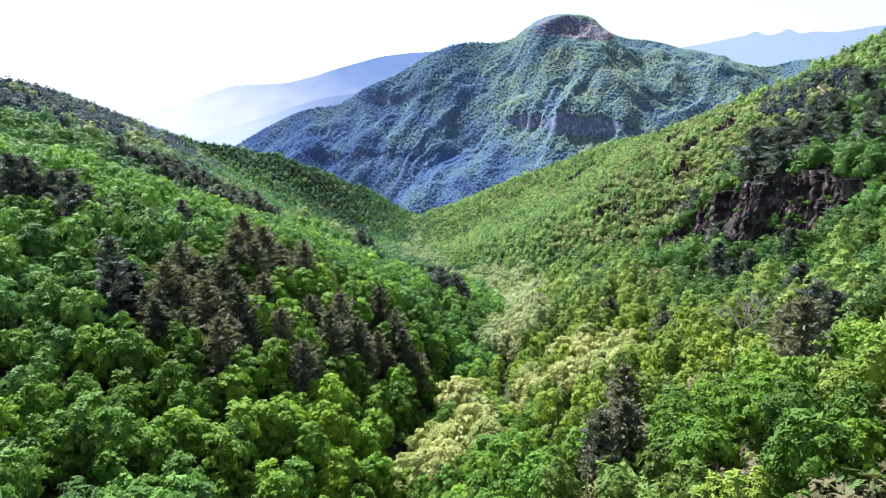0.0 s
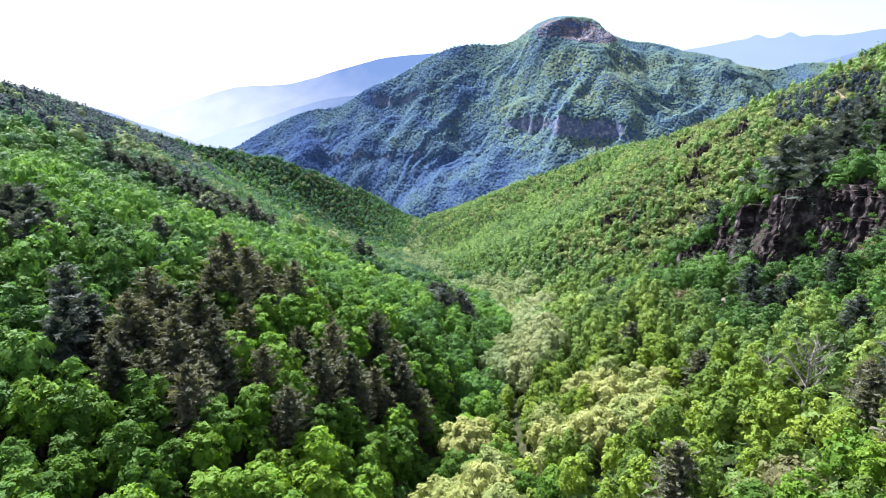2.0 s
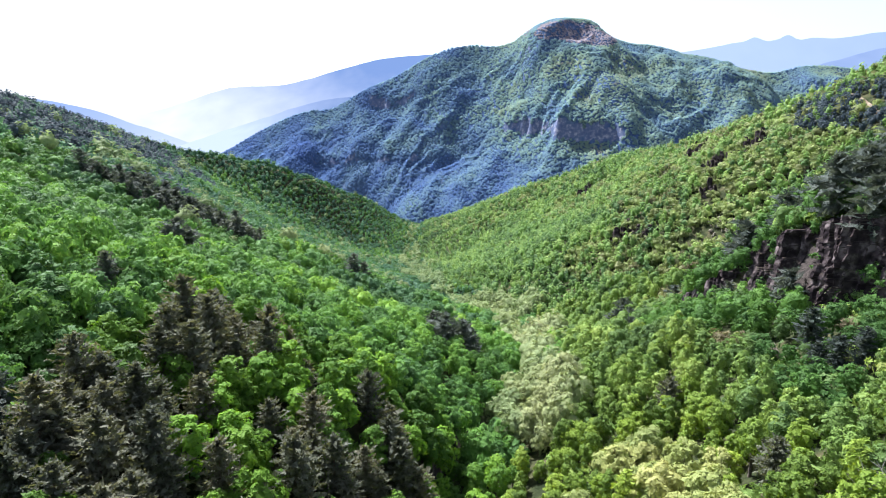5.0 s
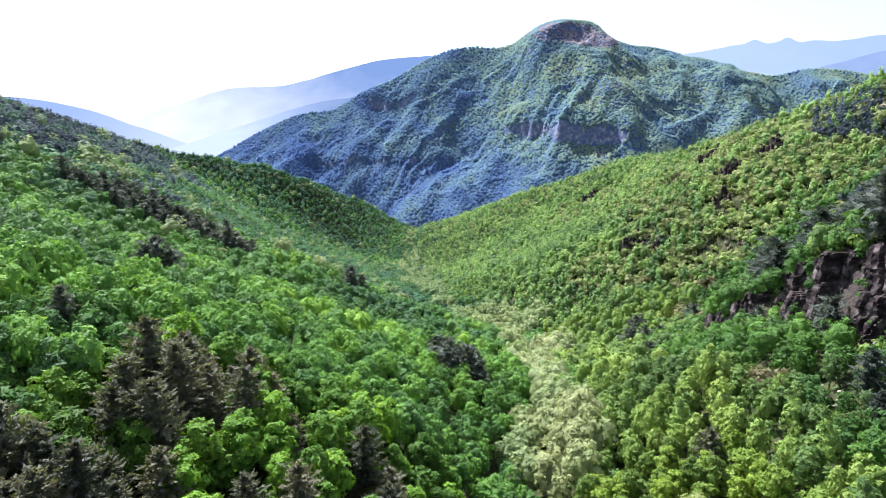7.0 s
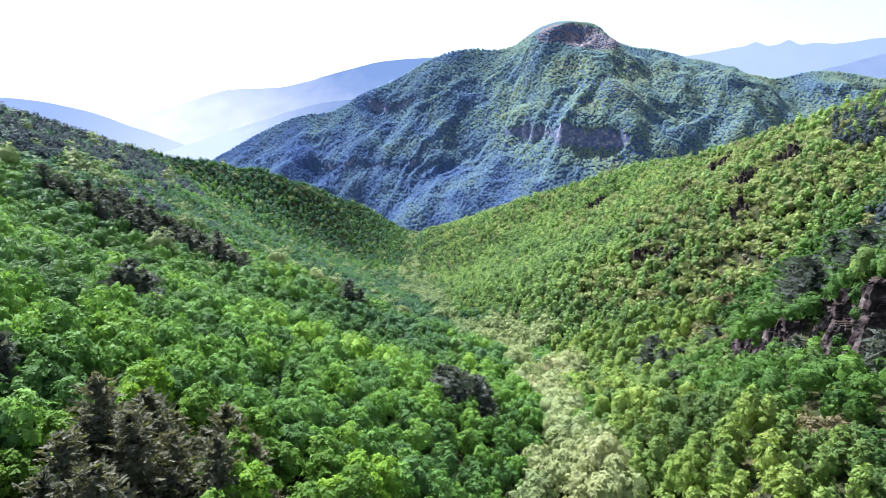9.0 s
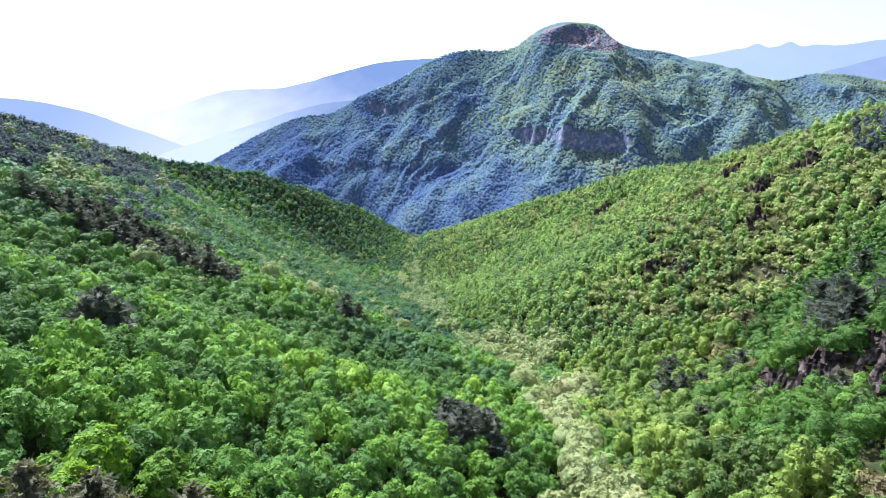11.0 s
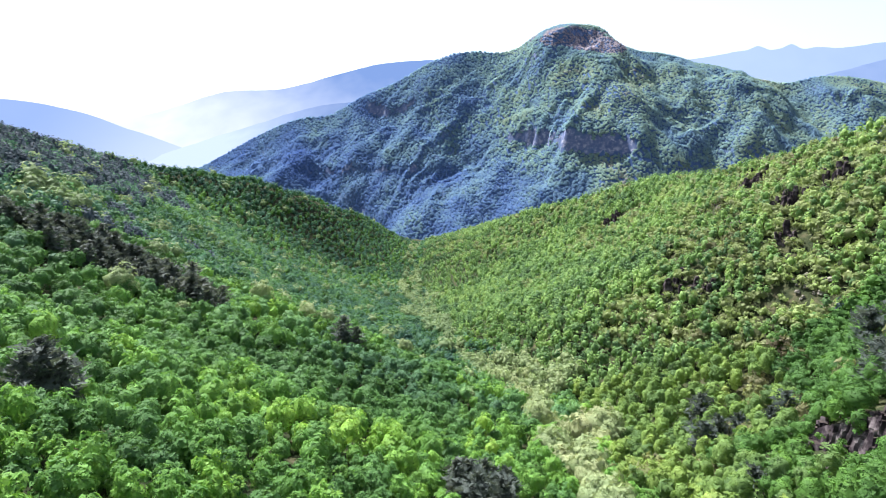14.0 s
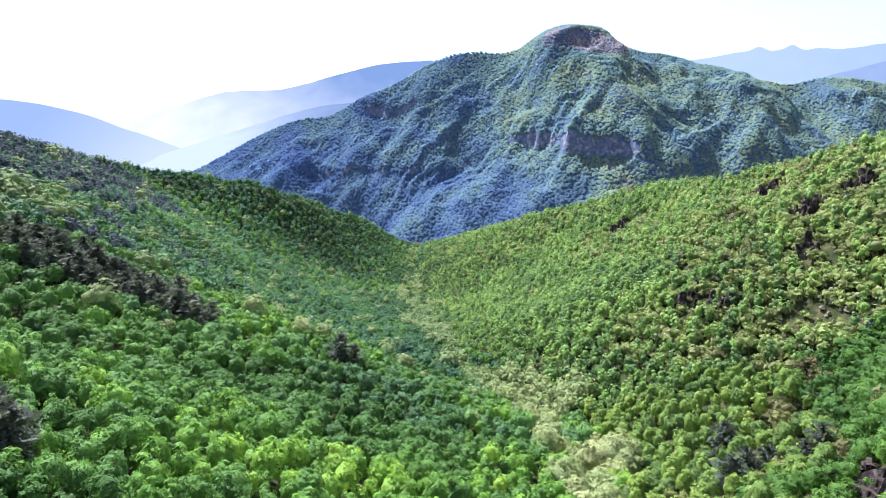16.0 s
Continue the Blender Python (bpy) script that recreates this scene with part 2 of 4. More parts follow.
CANOPY = 7.0                                                     # the ground lies this far below the roof of leaves


CLIFFS = [(85, 160, 0.22, 36, 13.5), (73, 203, 0.2, 14, 6.0)]       # x, y of the middle, lean of the line, half length, half height


def stream_x(y):
    return curve(y, ALONG, STREAM_X)


def ground_z(x, y):
    x, y = np.asarray(x, float), np.asarray(y, float)
    ax, az = stream_x(y), curve(y, ALONG, STREAM_Z)
    u = x - ax
    left = u < 0
    w = np.where(left, ax - curve(y, ALONG, LEFT_X), curve(y, ALONG, RIGHT_X) - ax)
    rise = np.where(left, curve(y, ALONG, LEFT_Z), curve(y, ALONG, RIGHT_Z)) - az
    s = np.abs(u) / w
    bend = np.where(left, curve(y, BEND_AT, BEND_LEFT), curve(y, BEND_AT, BEND_RIGHT))
    over = np.maximum(s - 1, 0) * w
    z = az + rise * np.minimum(s, 1) ** bend - 0.35 * over**2 / (over + 40)
    z = z + fractal(x, y, 60, 3) * 5 * np.clip(np.abs(u) / 40, 0.1, 1)
    for x0, y0, lean, half, step in CLIFFS:
        along = np.clip(1 - ((y - y0) / half) ** 4, 0, 1)
        z = z + step * along * (np.tanh((x - x0 + lean * (y - y0)) / 2.2) - np.tanh((x - x0 + lean * (y - y0)) / 14))
    z = z - CANOPY - 3.4 * np.exp(-((x - curve(y, BROOK_Y, BROOK_X)) / 3.0) ** 2) * np.clip((y - 84) / 12, 0, 1) * np.clip((345 - y) / 20, 0, 1)
    return np.maximum(z, -95) + 4 * np.exp(-np.abs(z + 95) / 8)


def height(px, py):
    return float(ground_z(px, py))


PEAK_X = (-1100, -700, -558, -465, -400, -335, -246, -182, -107, -44, 18, 80, 143, 173, 204, 246, 302, 346, 386, 431, 481, 545, 623, 702, 779, 828, 891, 993, 1400, 2000)
PEAK_Z = (-70, -30, 14, 64, 99, 125, 139, 176, 208, 245, 273, 280, 282, 294, 316, 336, 340, 333, 303, 287, 283, 270, 255, 232, 226, 237, 240, 230, 200, 150)
RIDGE_Y = 1500.0


# where a rib leaves the crest, how far it runs sideways with each metre down, its half width and height
RIBS = [(18, -0.85, 34, 34), (-107, -0.85, 30, 26), (-246, -0.8, 34, 24), (-400, -0.7, 34, 20), (95, -0.72, 26, 26), (168, -0.62, 30, 42), (262, -0.5, 24, 16), (431, -0.5, 36, 46),
        (545, -0.45, 30, 30), (623, -0.6, 28, 20), (702, -0.6, 34, 26), (828, -0.7, 46, 44), (993, -0.5, 40, 24)]
# cliff bands: height, how it wanders, half height of the step, from x to x, seed of its breaks
BANDS = [(96, 30, 13, 90, 560, 300.0), (178, 44, 7, -220, 180, 1300.0), (40, 40, 5, -420, 60, 2100.0), (128, 50, 5, -460, -60, 2900.0), (205, 30, 7, 560, 1000, 3700.0)]


def ridged(x, y, size):
    return 1 - 2 * np.abs(value_noise(x / size, y / size))


def mountain_z(x, y):
    d = RIDGE_Y - y
    wx = x + 70 * fractal(x, y, 170, 4)
    dw = d + np.clip(d / 100, 0, 1) * 120 * fractal(x + 900, y * 0.6, 190, 4)
    top = curve(x, PEAK_X, PEAK_Z)
    reach = 540 * np.clip((top + 95) / 430, 0.25, 1.2)
    p = np.clip(1 - dw / reach, 0, 1.0)
    front = -95 + (top + 95) * p ** 0.9
    env = np.clip(d / 70, 0, 1) * np.clip(p * 3, 0, 1)
    lean = wx + 0.95 * d                                   # the ribs and gullies run down to the left
    front = front + env * np.where(x > 520, 0.65, 1.0) * (7.5 * (ridged(lean, d * 0.32, 92) - 0.62) + 8 * (ridged(lean + 40, d * 0.5 + 70, 41) - 0.6) + 5 * (ridged(x + 0.3 * d, d, 19) - 0.6))
    for xt, run, wide, tall in RIBS:
        front = front + np.where(x < 60, 0.24, 0.34) * tall * np.exp(-np.abs((wx - xt - 1.4 * run * d) / wide) ** 1.3) * np.clip(d / 110, 0, 1) * np.clip(p * 2.5, 0, 1)
    for at, wander, step, x0, x1, seed in BANDS:
        level = at + wander * fractal(x + seed, y * 0.4, 150, 3)
        strong = np.clip(fractal(x + seed, y + seed, 110, 2) * 2.4 + 0.62, 0, 1) * np.clip((x - x0) / 70, 0, 1) * np.clip((x1 - x) / 70, 0, 1)
        front = front + step * strong * np.tanh((front - level) / 4.0)
    cap = np.clip(1 - np.abs(x - 295) / 90, 0, 1) ** 0.5
    front = front + 4 * cap * np.tanh((front - 318) / 3) * np.clip(d / 12, 0, 1)
    back = top - 0.45 * np.maximum(-d, 0)
    return np.maximum(np.where(d > 0, np.minimum(front, top + 2 - d * np.maximum((top - 70) / 1400, 0.02)), back), -95)


def steps(*legs):
    """Grid lines: (start, end, step) one after the other."""
    out = [legs[0][0]]
    for a, b, s in legs:
        k = max(1, round((b - a) / s))
        out += [a + (b - a) * (i + 1) / k for i in range(k)]
    return np.array(out)


def mesh_from(name, verts, faces, mat, corners=3, tint=None, smooth=False):
    """A mesh from arrays: verts (n, 3), faces (m, corners)."""
    me = bpy.data.meshes.new(name)
    n, m = len(verts), len(faces)
    me.vertices.add(n)
    me.vertices.foreach_set("co", np.ascontiguousarray(verts, dtype=np.float32).ravel())
    me.loops.add(m * corners)
    me.loops.foreach_set("vertex_index", np.ascontiguousarray(faces, dtype=np.int32).ravel())
    me.polygons.add(m)
    me.polygons.foreach_set("loop_start", np.arange(m, dtype=np.int32) * corners)
    me.polygons.foreach_set("use_smooth", np.full(m, smooth))
    if tint is not None:
        at = me.attributes.new("tint", "FLOAT", "POINT")
        at.data.foreach_set("value", np.ascontiguousarray(tint, dtype=np.float32))
    me.materials.append(mat)
    me.update(calc_edges=True)
    return me


def sheet(name, xs, ys, height, mat):
    gx, gy = np.meshgrid(xs, ys)
    z = height(gx, gy)
    v = np.stack([gx, gy, z], -1).reshape(-1, 3)
    nx, ny = len(xs), len(ys)
    i = (np.arange(ny - 1)[:, None] * nx + np.arange(nx - 1)[None, :]).ravel()
    f = np.stack([i, i + 1, i + nx + 1, i + nx], -1)
    return new(name, mesh_from(name, v, f, mat, 4, smooth=True))


ground = sheet("ground", steps((-4500, -900, 400), (-900, -420, 30), (-420, 330, 6), (330, 900, 30), (900, 4500, 400)),
               steps((-1500, -300, 120), (-300, -60, 20), (-60, 560, 6), (560, 900, 10), (900, 1300, 40), (1300, 4700, 400)), ground_z, SOIL)
tagged(ground, "steep wooded valley sides with leaf litter and soil", "ground", kind="structure")
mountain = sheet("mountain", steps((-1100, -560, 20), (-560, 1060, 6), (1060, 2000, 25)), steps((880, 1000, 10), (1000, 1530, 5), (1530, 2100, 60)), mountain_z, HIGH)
tagged(mountain, "flat-topped hazy blue-green wooded mountain with grey cliff bands", "mountain", kind="structure")


def far_ridge(name, label, dist, xs, zs, mat, depth=500):
    """A far ridge line with its slopes towards and away from the valley."""
    def h(x, y):
        d = np.abs(y - dist)
        t = curve(x, xs, zs) + 12 * fractal(x, y, 180, 4)
        return t - (t + 120) * np.clip(d / depth, 0, 1) + 40 * fractal(x, y * 2, 300, 4) * np.clip(d / 200, 0, 1)
    ob = sheet(name, np.linspace(xs[0], xs[-1], 160), np.linspace(dist - depth, dist + depth, 25), h, mat)
    return tagged(ob, label, "mountain", kind="structure")


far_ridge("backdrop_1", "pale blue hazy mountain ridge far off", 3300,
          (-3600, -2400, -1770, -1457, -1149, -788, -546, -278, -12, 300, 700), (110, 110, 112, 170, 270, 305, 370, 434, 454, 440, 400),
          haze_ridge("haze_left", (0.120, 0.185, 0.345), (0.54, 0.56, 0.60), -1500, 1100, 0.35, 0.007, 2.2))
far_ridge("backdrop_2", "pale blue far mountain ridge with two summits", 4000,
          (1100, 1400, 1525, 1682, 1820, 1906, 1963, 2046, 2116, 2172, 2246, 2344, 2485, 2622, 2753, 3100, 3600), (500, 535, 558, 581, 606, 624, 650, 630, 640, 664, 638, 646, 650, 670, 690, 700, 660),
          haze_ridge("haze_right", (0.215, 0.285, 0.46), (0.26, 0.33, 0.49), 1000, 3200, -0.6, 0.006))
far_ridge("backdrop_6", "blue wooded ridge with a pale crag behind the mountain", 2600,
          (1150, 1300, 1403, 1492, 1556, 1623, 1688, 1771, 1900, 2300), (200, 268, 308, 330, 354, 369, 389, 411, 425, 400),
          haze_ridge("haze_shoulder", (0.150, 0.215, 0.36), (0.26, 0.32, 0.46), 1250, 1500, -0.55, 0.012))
# glowing white sheet added as mist over the dark sky at the horizon
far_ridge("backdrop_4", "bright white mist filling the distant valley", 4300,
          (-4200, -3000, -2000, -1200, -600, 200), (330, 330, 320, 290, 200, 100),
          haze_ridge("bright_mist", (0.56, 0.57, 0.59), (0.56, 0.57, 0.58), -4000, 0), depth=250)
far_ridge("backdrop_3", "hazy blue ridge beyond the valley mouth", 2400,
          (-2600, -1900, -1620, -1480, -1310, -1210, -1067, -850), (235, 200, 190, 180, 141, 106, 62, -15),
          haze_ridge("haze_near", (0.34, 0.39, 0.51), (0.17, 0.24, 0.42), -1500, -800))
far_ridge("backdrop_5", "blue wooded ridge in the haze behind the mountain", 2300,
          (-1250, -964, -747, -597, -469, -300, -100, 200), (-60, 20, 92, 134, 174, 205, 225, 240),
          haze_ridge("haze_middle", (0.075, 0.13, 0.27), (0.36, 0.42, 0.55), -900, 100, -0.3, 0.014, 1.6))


# ---- foliage ----
def ball(n, seed):
    r = np.random.default_rng(seed)
    v = r.normal(size=(n, 3))
    return v / np.linalg.norm(v, axis=1)[:, None]


def leaves(centres, radii, count, size, seed, squash=0.9, flat=0.95):
    """Leaf sprays over the skins of clumps: count of them, each about size metres, facing out and up with scatter."""
    r = np.random.default_rng(seed)
    k = r.choice(len(centres), count, p=radii**2 / (radii**2).sum())
    d = ball(count, seed + 1)
    d[:, 2] = np.where(d[:, 2] < -0.35, -d[:, 2], d[:, 2])
    p = centres[k] + d * radii[k][:, None] * (0.72 + 0.38 * r.random(count))[:, None] * np.array([1, 1, squash])
    mid = centres.mean(0)
    out = p - mid
    out /= np.linalg.norm(out, axis=1)[:, None]
    nrm = 0.65 * d + 0.6 * out + flat * ball(count, seed + 2) + np.array([0, 0, 0.1])
    nrm /= np.linalg.norm(nrm, axis=1)[:, None]
    a = np.cross(nrm, ball(count, seed + 3))
    a /= np.linalg.norm(a, axis=1)[:, None]
    b = np.cross(nrm, a)
    s = size * (0.6 + 0.8 * r.random(count))[:, None]
    q = [p + a * s * 0.8, p - a * s * 0.45 + b * s * 0.6, p - a * s * 0.5 - b * s * 0.55]
    v = np.stack(q, 1).reshape(-1, 3)
    return v, np.arange(count * 3).reshape(-1, 3)


def cores(centres, radii, factor=0.8):
    """Low faceted hearts of the clumps, which keep the light from going straight through."""
    t = (1 + 5**0.5) / 2
    v = np.array([(-1, t, 0), (1, t, 0), (-1, -t, 0), (1, -t, 0), (0, -1, t), (0, 1, t), (0, -1, -t), (0, 1, -t), (t, 0, -1), (t, 0, 1), (-t, 0, -1), (-t, 0, 1)]) / (1 + t * t) ** 0.5
    f = np.array([(0, 11, 5), (0, 5, 1), (0, 1, 7), (0, 7, 10), (0, 10, 11), (1, 5, 9), (5, 11, 4), (11, 10, 2), (10, 7, 6), (7, 1, 8),
                  (3, 9, 4), (3, 4, 2), (3, 2, 6), (3, 6, 8), (3, 8, 9), (4, 9, 5), (2, 4, 11), (6, 2, 10), (8, 6, 7), (9, 8, 1)])
    vs = np.concatenate([c + v * r * factor * np.array([1, 1, 0.85]) for c, r in zip(centres, radii)])
    fs = np.concatenate([f + 12 * i for i in range(len(centres))])
    return vs, fs


def dome(wide, tall, middle, seed, cut=-0.45, rough=0.2):
    """The bumpy outside of a crown: a low globe with its underside open."""
    r = np.random.default_rng(seed)
    v, f = cores(np.zeros((1, 3)), np.ones(1), 1.0)
    v = v / np.linalg.norm(v, axis=1)[:, None]
    verts, halves, faces = list(v), {}, []

    def half(a, b):
        key = (min(a, b), max(a, b))
        if key not in halves:
            p = verts[a] + verts[b]
            verts.append(p / np.linalg.norm(p))
            halves[key] = len(verts) - 1
        return halves[key]
    for a, b, c in f:
        ab, bc, ca = half(a, b), half(b, c), half(c, a)
        faces += [(a, ab, ca), (b, bc, ab), (c, ca, bc), (ab, bc, ca)]
    v, faces = np.array(verts), np.array(faces)
    faces = faces[v[faces].mean(1)[:, 2] > cut]
    v = v * (1 + rough * r.uniform(-1, 1, len(v)))[:, None] * np.array([wide, wide, tall / 2]) + np.array([0, 0, middle])
    return v, faces


def joined(*sets):
    v, f, n = [], [], 0
    for a, b in sets:
        v.append(a)
        f.append(b + n)
        n += len(a)
    return np.concatenate(v), np.concatenate(f)


def clumps(count, wide, tall, base, seed):
    """Where the clumps of a broad crown sit: over a dome, the lower ones wider out, none quite in line."""
    r = np.random.default_rng(seed)
    k = np.arange(count) + 0.5
    up = 1 - 1.85 * k / count                              # from the crown's top to below its waist
    a = 2.39996 * k + r.uniform(-0.5, 0.5, count) + 6.28 * r.random()
    out = np.sqrt(np.clip(1 - up**2, 0.02, 1)) * r.uniform(0.62, 0.98, count)
    c = np.stack([np.cos(a) * out * wide, np.sin(a) * out * wide, base + tall * 0.45 + up * tall * 0.46 * r.uniform(0.82, 1.08, count)], -1)
    c[:, :2] += r.normal(size=2) * wide * 0.1
    return c, wide * 1.32 / count**0.5 * r.uniform(0.75, 1.3, count)


def tube(points, radii, sides=6):
    """A tapering tube along points."""
    v, f = [], []
    pts = np.array(points, float)
    for i, p in enumerate(pts):
        ax = pts[min(i + 1, len(pts) - 1)] - pts[max(i - 1, 0)]
        ax /= np.linalg.norm(ax)
        a = np.cross(ax, (0.31, 0.95, 0.1))
        a /= np.linalg.norm(a)
        b = np.cross(ax, a)
        for k in range(sides):
            w = 2 * math.pi * k / sides
            v.append(p + (a * math.cos(w) + b * math.sin(w)) * radii[i])
    for i in range(len(pts) - 1):
        for k in range(sides):
            a, b = i * sides + k, i * sides + (k + 1) % sides
            f += [(a, b, b + sides), (a, b + sides, a + sides)]
    return np.array(v), np.array(f)


def broad_crown(seed, lod, fine=1.0, slim=1.0):
    r = np.random.default_rng(seed)
    wide, tall = (1.75 + 0.65 * r.random()) * slim, (4.7 + 1.4 * r.random()) / slim**0.5
    base = 0.9 + 0.7 * r.random()
    n = (30, 22, 12, 10, 42, 5)[lod]
    c, rad = clumps(n, wide, tall, base, seed)
    count, size = ((700, 0.46), (320, 0.58), (125, 0.70), (36, 0.86), (1150, 0.37), (8, 1.2))[lod]
    heart = cores(np.array([[0, 0, base + tall * 0.45]]), np.array([wide * 0.6]), 1.0)
    heart[0][:, 2] = base + tall * 0.45 + (heart[0][:, 2] - base - tall * 0.45) * tall * 0.36 / (wide * 0.6)
    if lod == 2:                                           # farther off the crown is one bumpy dome with sprays breaking its outline
        heart = dome(wide * 0.9, tall * 0.8, base + tall * 0.45, seed + 8, rough=0.26)
    if lod == 3:
        heart[0][:, :2] *= 1.3 * r.uniform(0.75, 1.2, (len(heart[0]), 1))
    sets = [leaves(c, rad, int(count * fine), size / fine ** 0.5, seed, flat=0.3 if lod == 3 else 0.55), heart]
    if lod in (0, 4):
        sets.append(cores(c[::3], rad[::3], 0.75))
    return joined(*sets)


def willow_crown(seed, lod):
    return broad_crown(seed, lod, 1.5, 1.08)


def slim_crown(seed, lod):
    return broad_crown(seed, lod, 1.1, 0.82)


def broad_wood(seed, full=True):
    r = np.random.default_rng(seed + 90)
    h = 4.4
    parts = [tube([(0, 0, -0.8), (0.05, 0, 0.4), (0.12, 0.1, 2.4), (0.0, 0.2, h)], [0.34, 0.24, 0.17, 0.06], 6 if full else 4)]
    if full:
        for k in range(5):
            w, z0 = 2 * math.pi * (k + 0.4 * r.random()) / 5, 1.7 + 0.35 * k
            e = np.array([math.cos(w) * 1.3, math.sin(w) * 1.3, z0 + 1.0])
            parts.append(tube([(0.1, 0.08, z0), e * np.array([0.45, 0.45, 1]) + np.array([0, 0, -0.4]), e], [0.1, 0.07, 0.025], 5))
    return parts


def pine_crown(seed, lod):
    """Whorls of drooping, feathery boughs round a leader; far off only a slim dark crown."""
    if lod == 3:
        return broad_crown(seed, 3, 1.1, 0.78)
    r = np.random.default_rng(seed + 400)
    h = 8.6 + 2.6 * r.random()
    whorls, boughs, bits = ((13, 9, 12), (10, 7, 7), (8, 6, 5), (8, 5, 2), (13, 9, 12), (4, 4, 2))[lod]
    fat = (0.72, 1.4, 2.0, 1.6, 0.75, 3.0)[lod]
    V, F, n = [], [], 0
    for i in range(whorls):
        t = i / (whorls - 1)
        z0, length = 2.6 + (h - 2.9) * t, (1.35 if lod in (2, 3) else 1.0) * (2.5 * (1 - t ** 2.2) ** 0.7 * (0.72 + 0.28 * min(1, 3 * t)) + 0.4) * (0.8 + 0.4 * r.random())
        for k in range(boughs):
            w = 2 * math.pi * (k + r.random() * 0.7) / boughs + i
            dr = np.array([math.cos(w), math.sin(w), 0.34 - 0.4 * (1 - t) + r.uniform(-0.15, 0.15)])
            zb = z0 + r.uniform(-0.5, 0.5)
            ln = length * (0.65 + 0.55 * r.random())
            for j in range(bits):
                s = (j + 0.6) / bits
                p = np.array([0, 0, zb]) + dr * ln * s + np.array([0, 0, 0.35 * s * s])
                a = dr + 0.45 * r.normal(size=3)
                a /= np.linalg.norm(a)
                b = np.cross(a, np.array([0, 0, 1.0]) + 0.85 * r.normal(size=3))
                b /= np.linalg.norm(b)
                g = (0.55 + 0.35 * r.random()) * fat ** 0.75
                V += [p + a * g, p - a * g * 0.4 + b * 0.5 * g, p - a * g * 0.4 - b * 0.5 * g]
                F.append((n, n + 1, n + 2))
                n += 3
    zs = np.linspace(3.0, h - 1.2, 4)
    cv, cf = cores(np.stack([zs * 0, zs * 0, zs], -1), (1.3, 1.3, 1.7, 2.1, 1.3, 2.1)[lod] * (1 - (zs - 3.0) / h), 0.9)
    return joined((np.array(V), np.array(F)), (cv, cf))


def pine_wood(seed, full=True):
    return [tube([(0, 0, -0.8), (0, 0, 1.0), (0.05, 0.03, 5), (0.05, 0.05, 8.6)], [0.30, 0.22, 0.14, 0.03], 6 if full else 4)]


def shrub_crown(seed, lod):
    r = np.random.default_rng(seed + 700)
    c, rad = clumps((8, 7, 5, 3, 8, 3)[lod], 2.0, 2.2, 0.4, seed + 31)
    count, size = ((320, 0.42), (230, 0.46), (100, 0.62), (40, 0.85), (320, 0.42), (10, 1.2))[lod]
    return joined(leaves(c, rad, count, size, seed + 31, flat=0.8), cores(c[:2 if lod in (2, 3, 5) else None], rad[:2 if lod in (2, 3, 5) else None], 0.7))


SHAPES = {"green": broad_crown, "beech": broad_crown, "oak": slim_crown, "ash": broad_crown, "willow": willow_crown, "pine": pine_crown, "scrub": shrub_crown}
WOOD = {"green": broad_wood, "beech": broad_wood, "oak": broad_wood, "ash": broad_wood, "willow": broad_wood, "pine": pine_wood, "scrub": broad_wood}
VARIANTS = 6
templates = {(k, s, l): SHAPES[k](100 * s + 7 + {"oak": 3000, "willow": 5000, "beech": 7000, "ash": 9000}.get(k, 0), l) for k in SHAPES for s in range(VARIANTS) for l in range(6)}


# ---- where the trees stand ----
def near_spot(x, y, spots):
    """Falls from 1 at the heart of the nearest patch (x, y, half width, half length) to 0 past its edge."""
    best = np.full_like(x, -1.0)
    for px, py, rx, ry in spots:
        best = np.maximum(best, 1 - ((x - px) / rx) ** 2 - ((y - py) / ry) ** 2)
    return best


PINE_STANDS = [(-44, 93, 13, 13), (-31, 97, 14, 16), (-20, 105, 11, 13), (-11, 117, 7, 10), (-38, 113, 5, 5), (-70, 114, 14, 9), (-33, 124, 14, 9), (-55, 128, 5, 6), (2, 200, 8, 14),
               (-118, 292, 34, 16), (-92, 290, 16, 10), (-40, 300, 10, 7), (-136, 334, 20, 10), (-222, 425, 50, 62), (-236, 372, 46, 46), (-208, 486, 34, 40), (-186, 416, 20, 20), (-212, 330, 38, 46), (-224, 285, 28, 34), (-190, 352, 16, 18), (-150, 372, 14, 9), (-128, 395, 12, 8), (16, 52, 4, 5), (42, 67, 6, 6),
               (80, 178, 20, 14), (112, 184, 30, 30), (190, 330, 22, 40), (100, 160, 22, 26), (125, 200, 26, 24), (160, 262, 22, 18), (-72, 182, 10, 6)]
WILLOW_Y, WILLOW_X = (100, 150, 206, 245, 289, 332, 372, 450, 560, 700, 880), (17, 20, 26, 32, 31, 26, 8, -9, -24, -38, -38)        # the line of willows up the stream
WILLOW_STANDS = [(1, 86, 8, 9), (6, 113, 6, 7), (17, 101, 6, 9), (29, 112, 8, 15), (26, 94, 7, 10), (20, 156, 4, 10), (22, 172, 4, 10), (25, 195, 4.5, 12), (30, 250, 7, 16), (41, 265, 8, 12), (28, 277, 7, 10), (40, 322, 10, 11), (24, 345, 8, 10), (-160, 338, 16, 8)]
BRIGHT_STANDS = [(-84, 146, 34, 20), (-52, 156, 32, 18), (-24, 166, 24, 16), (-20, 215, 16, 20)]        # patches where the tint is lighter and yellower
DRY = [(145, 370, 45, 62), (120, 300, 30, 26), (165, 320, 30, 30), (95, 470, 22, 34), (85, 330, 22, 26)]
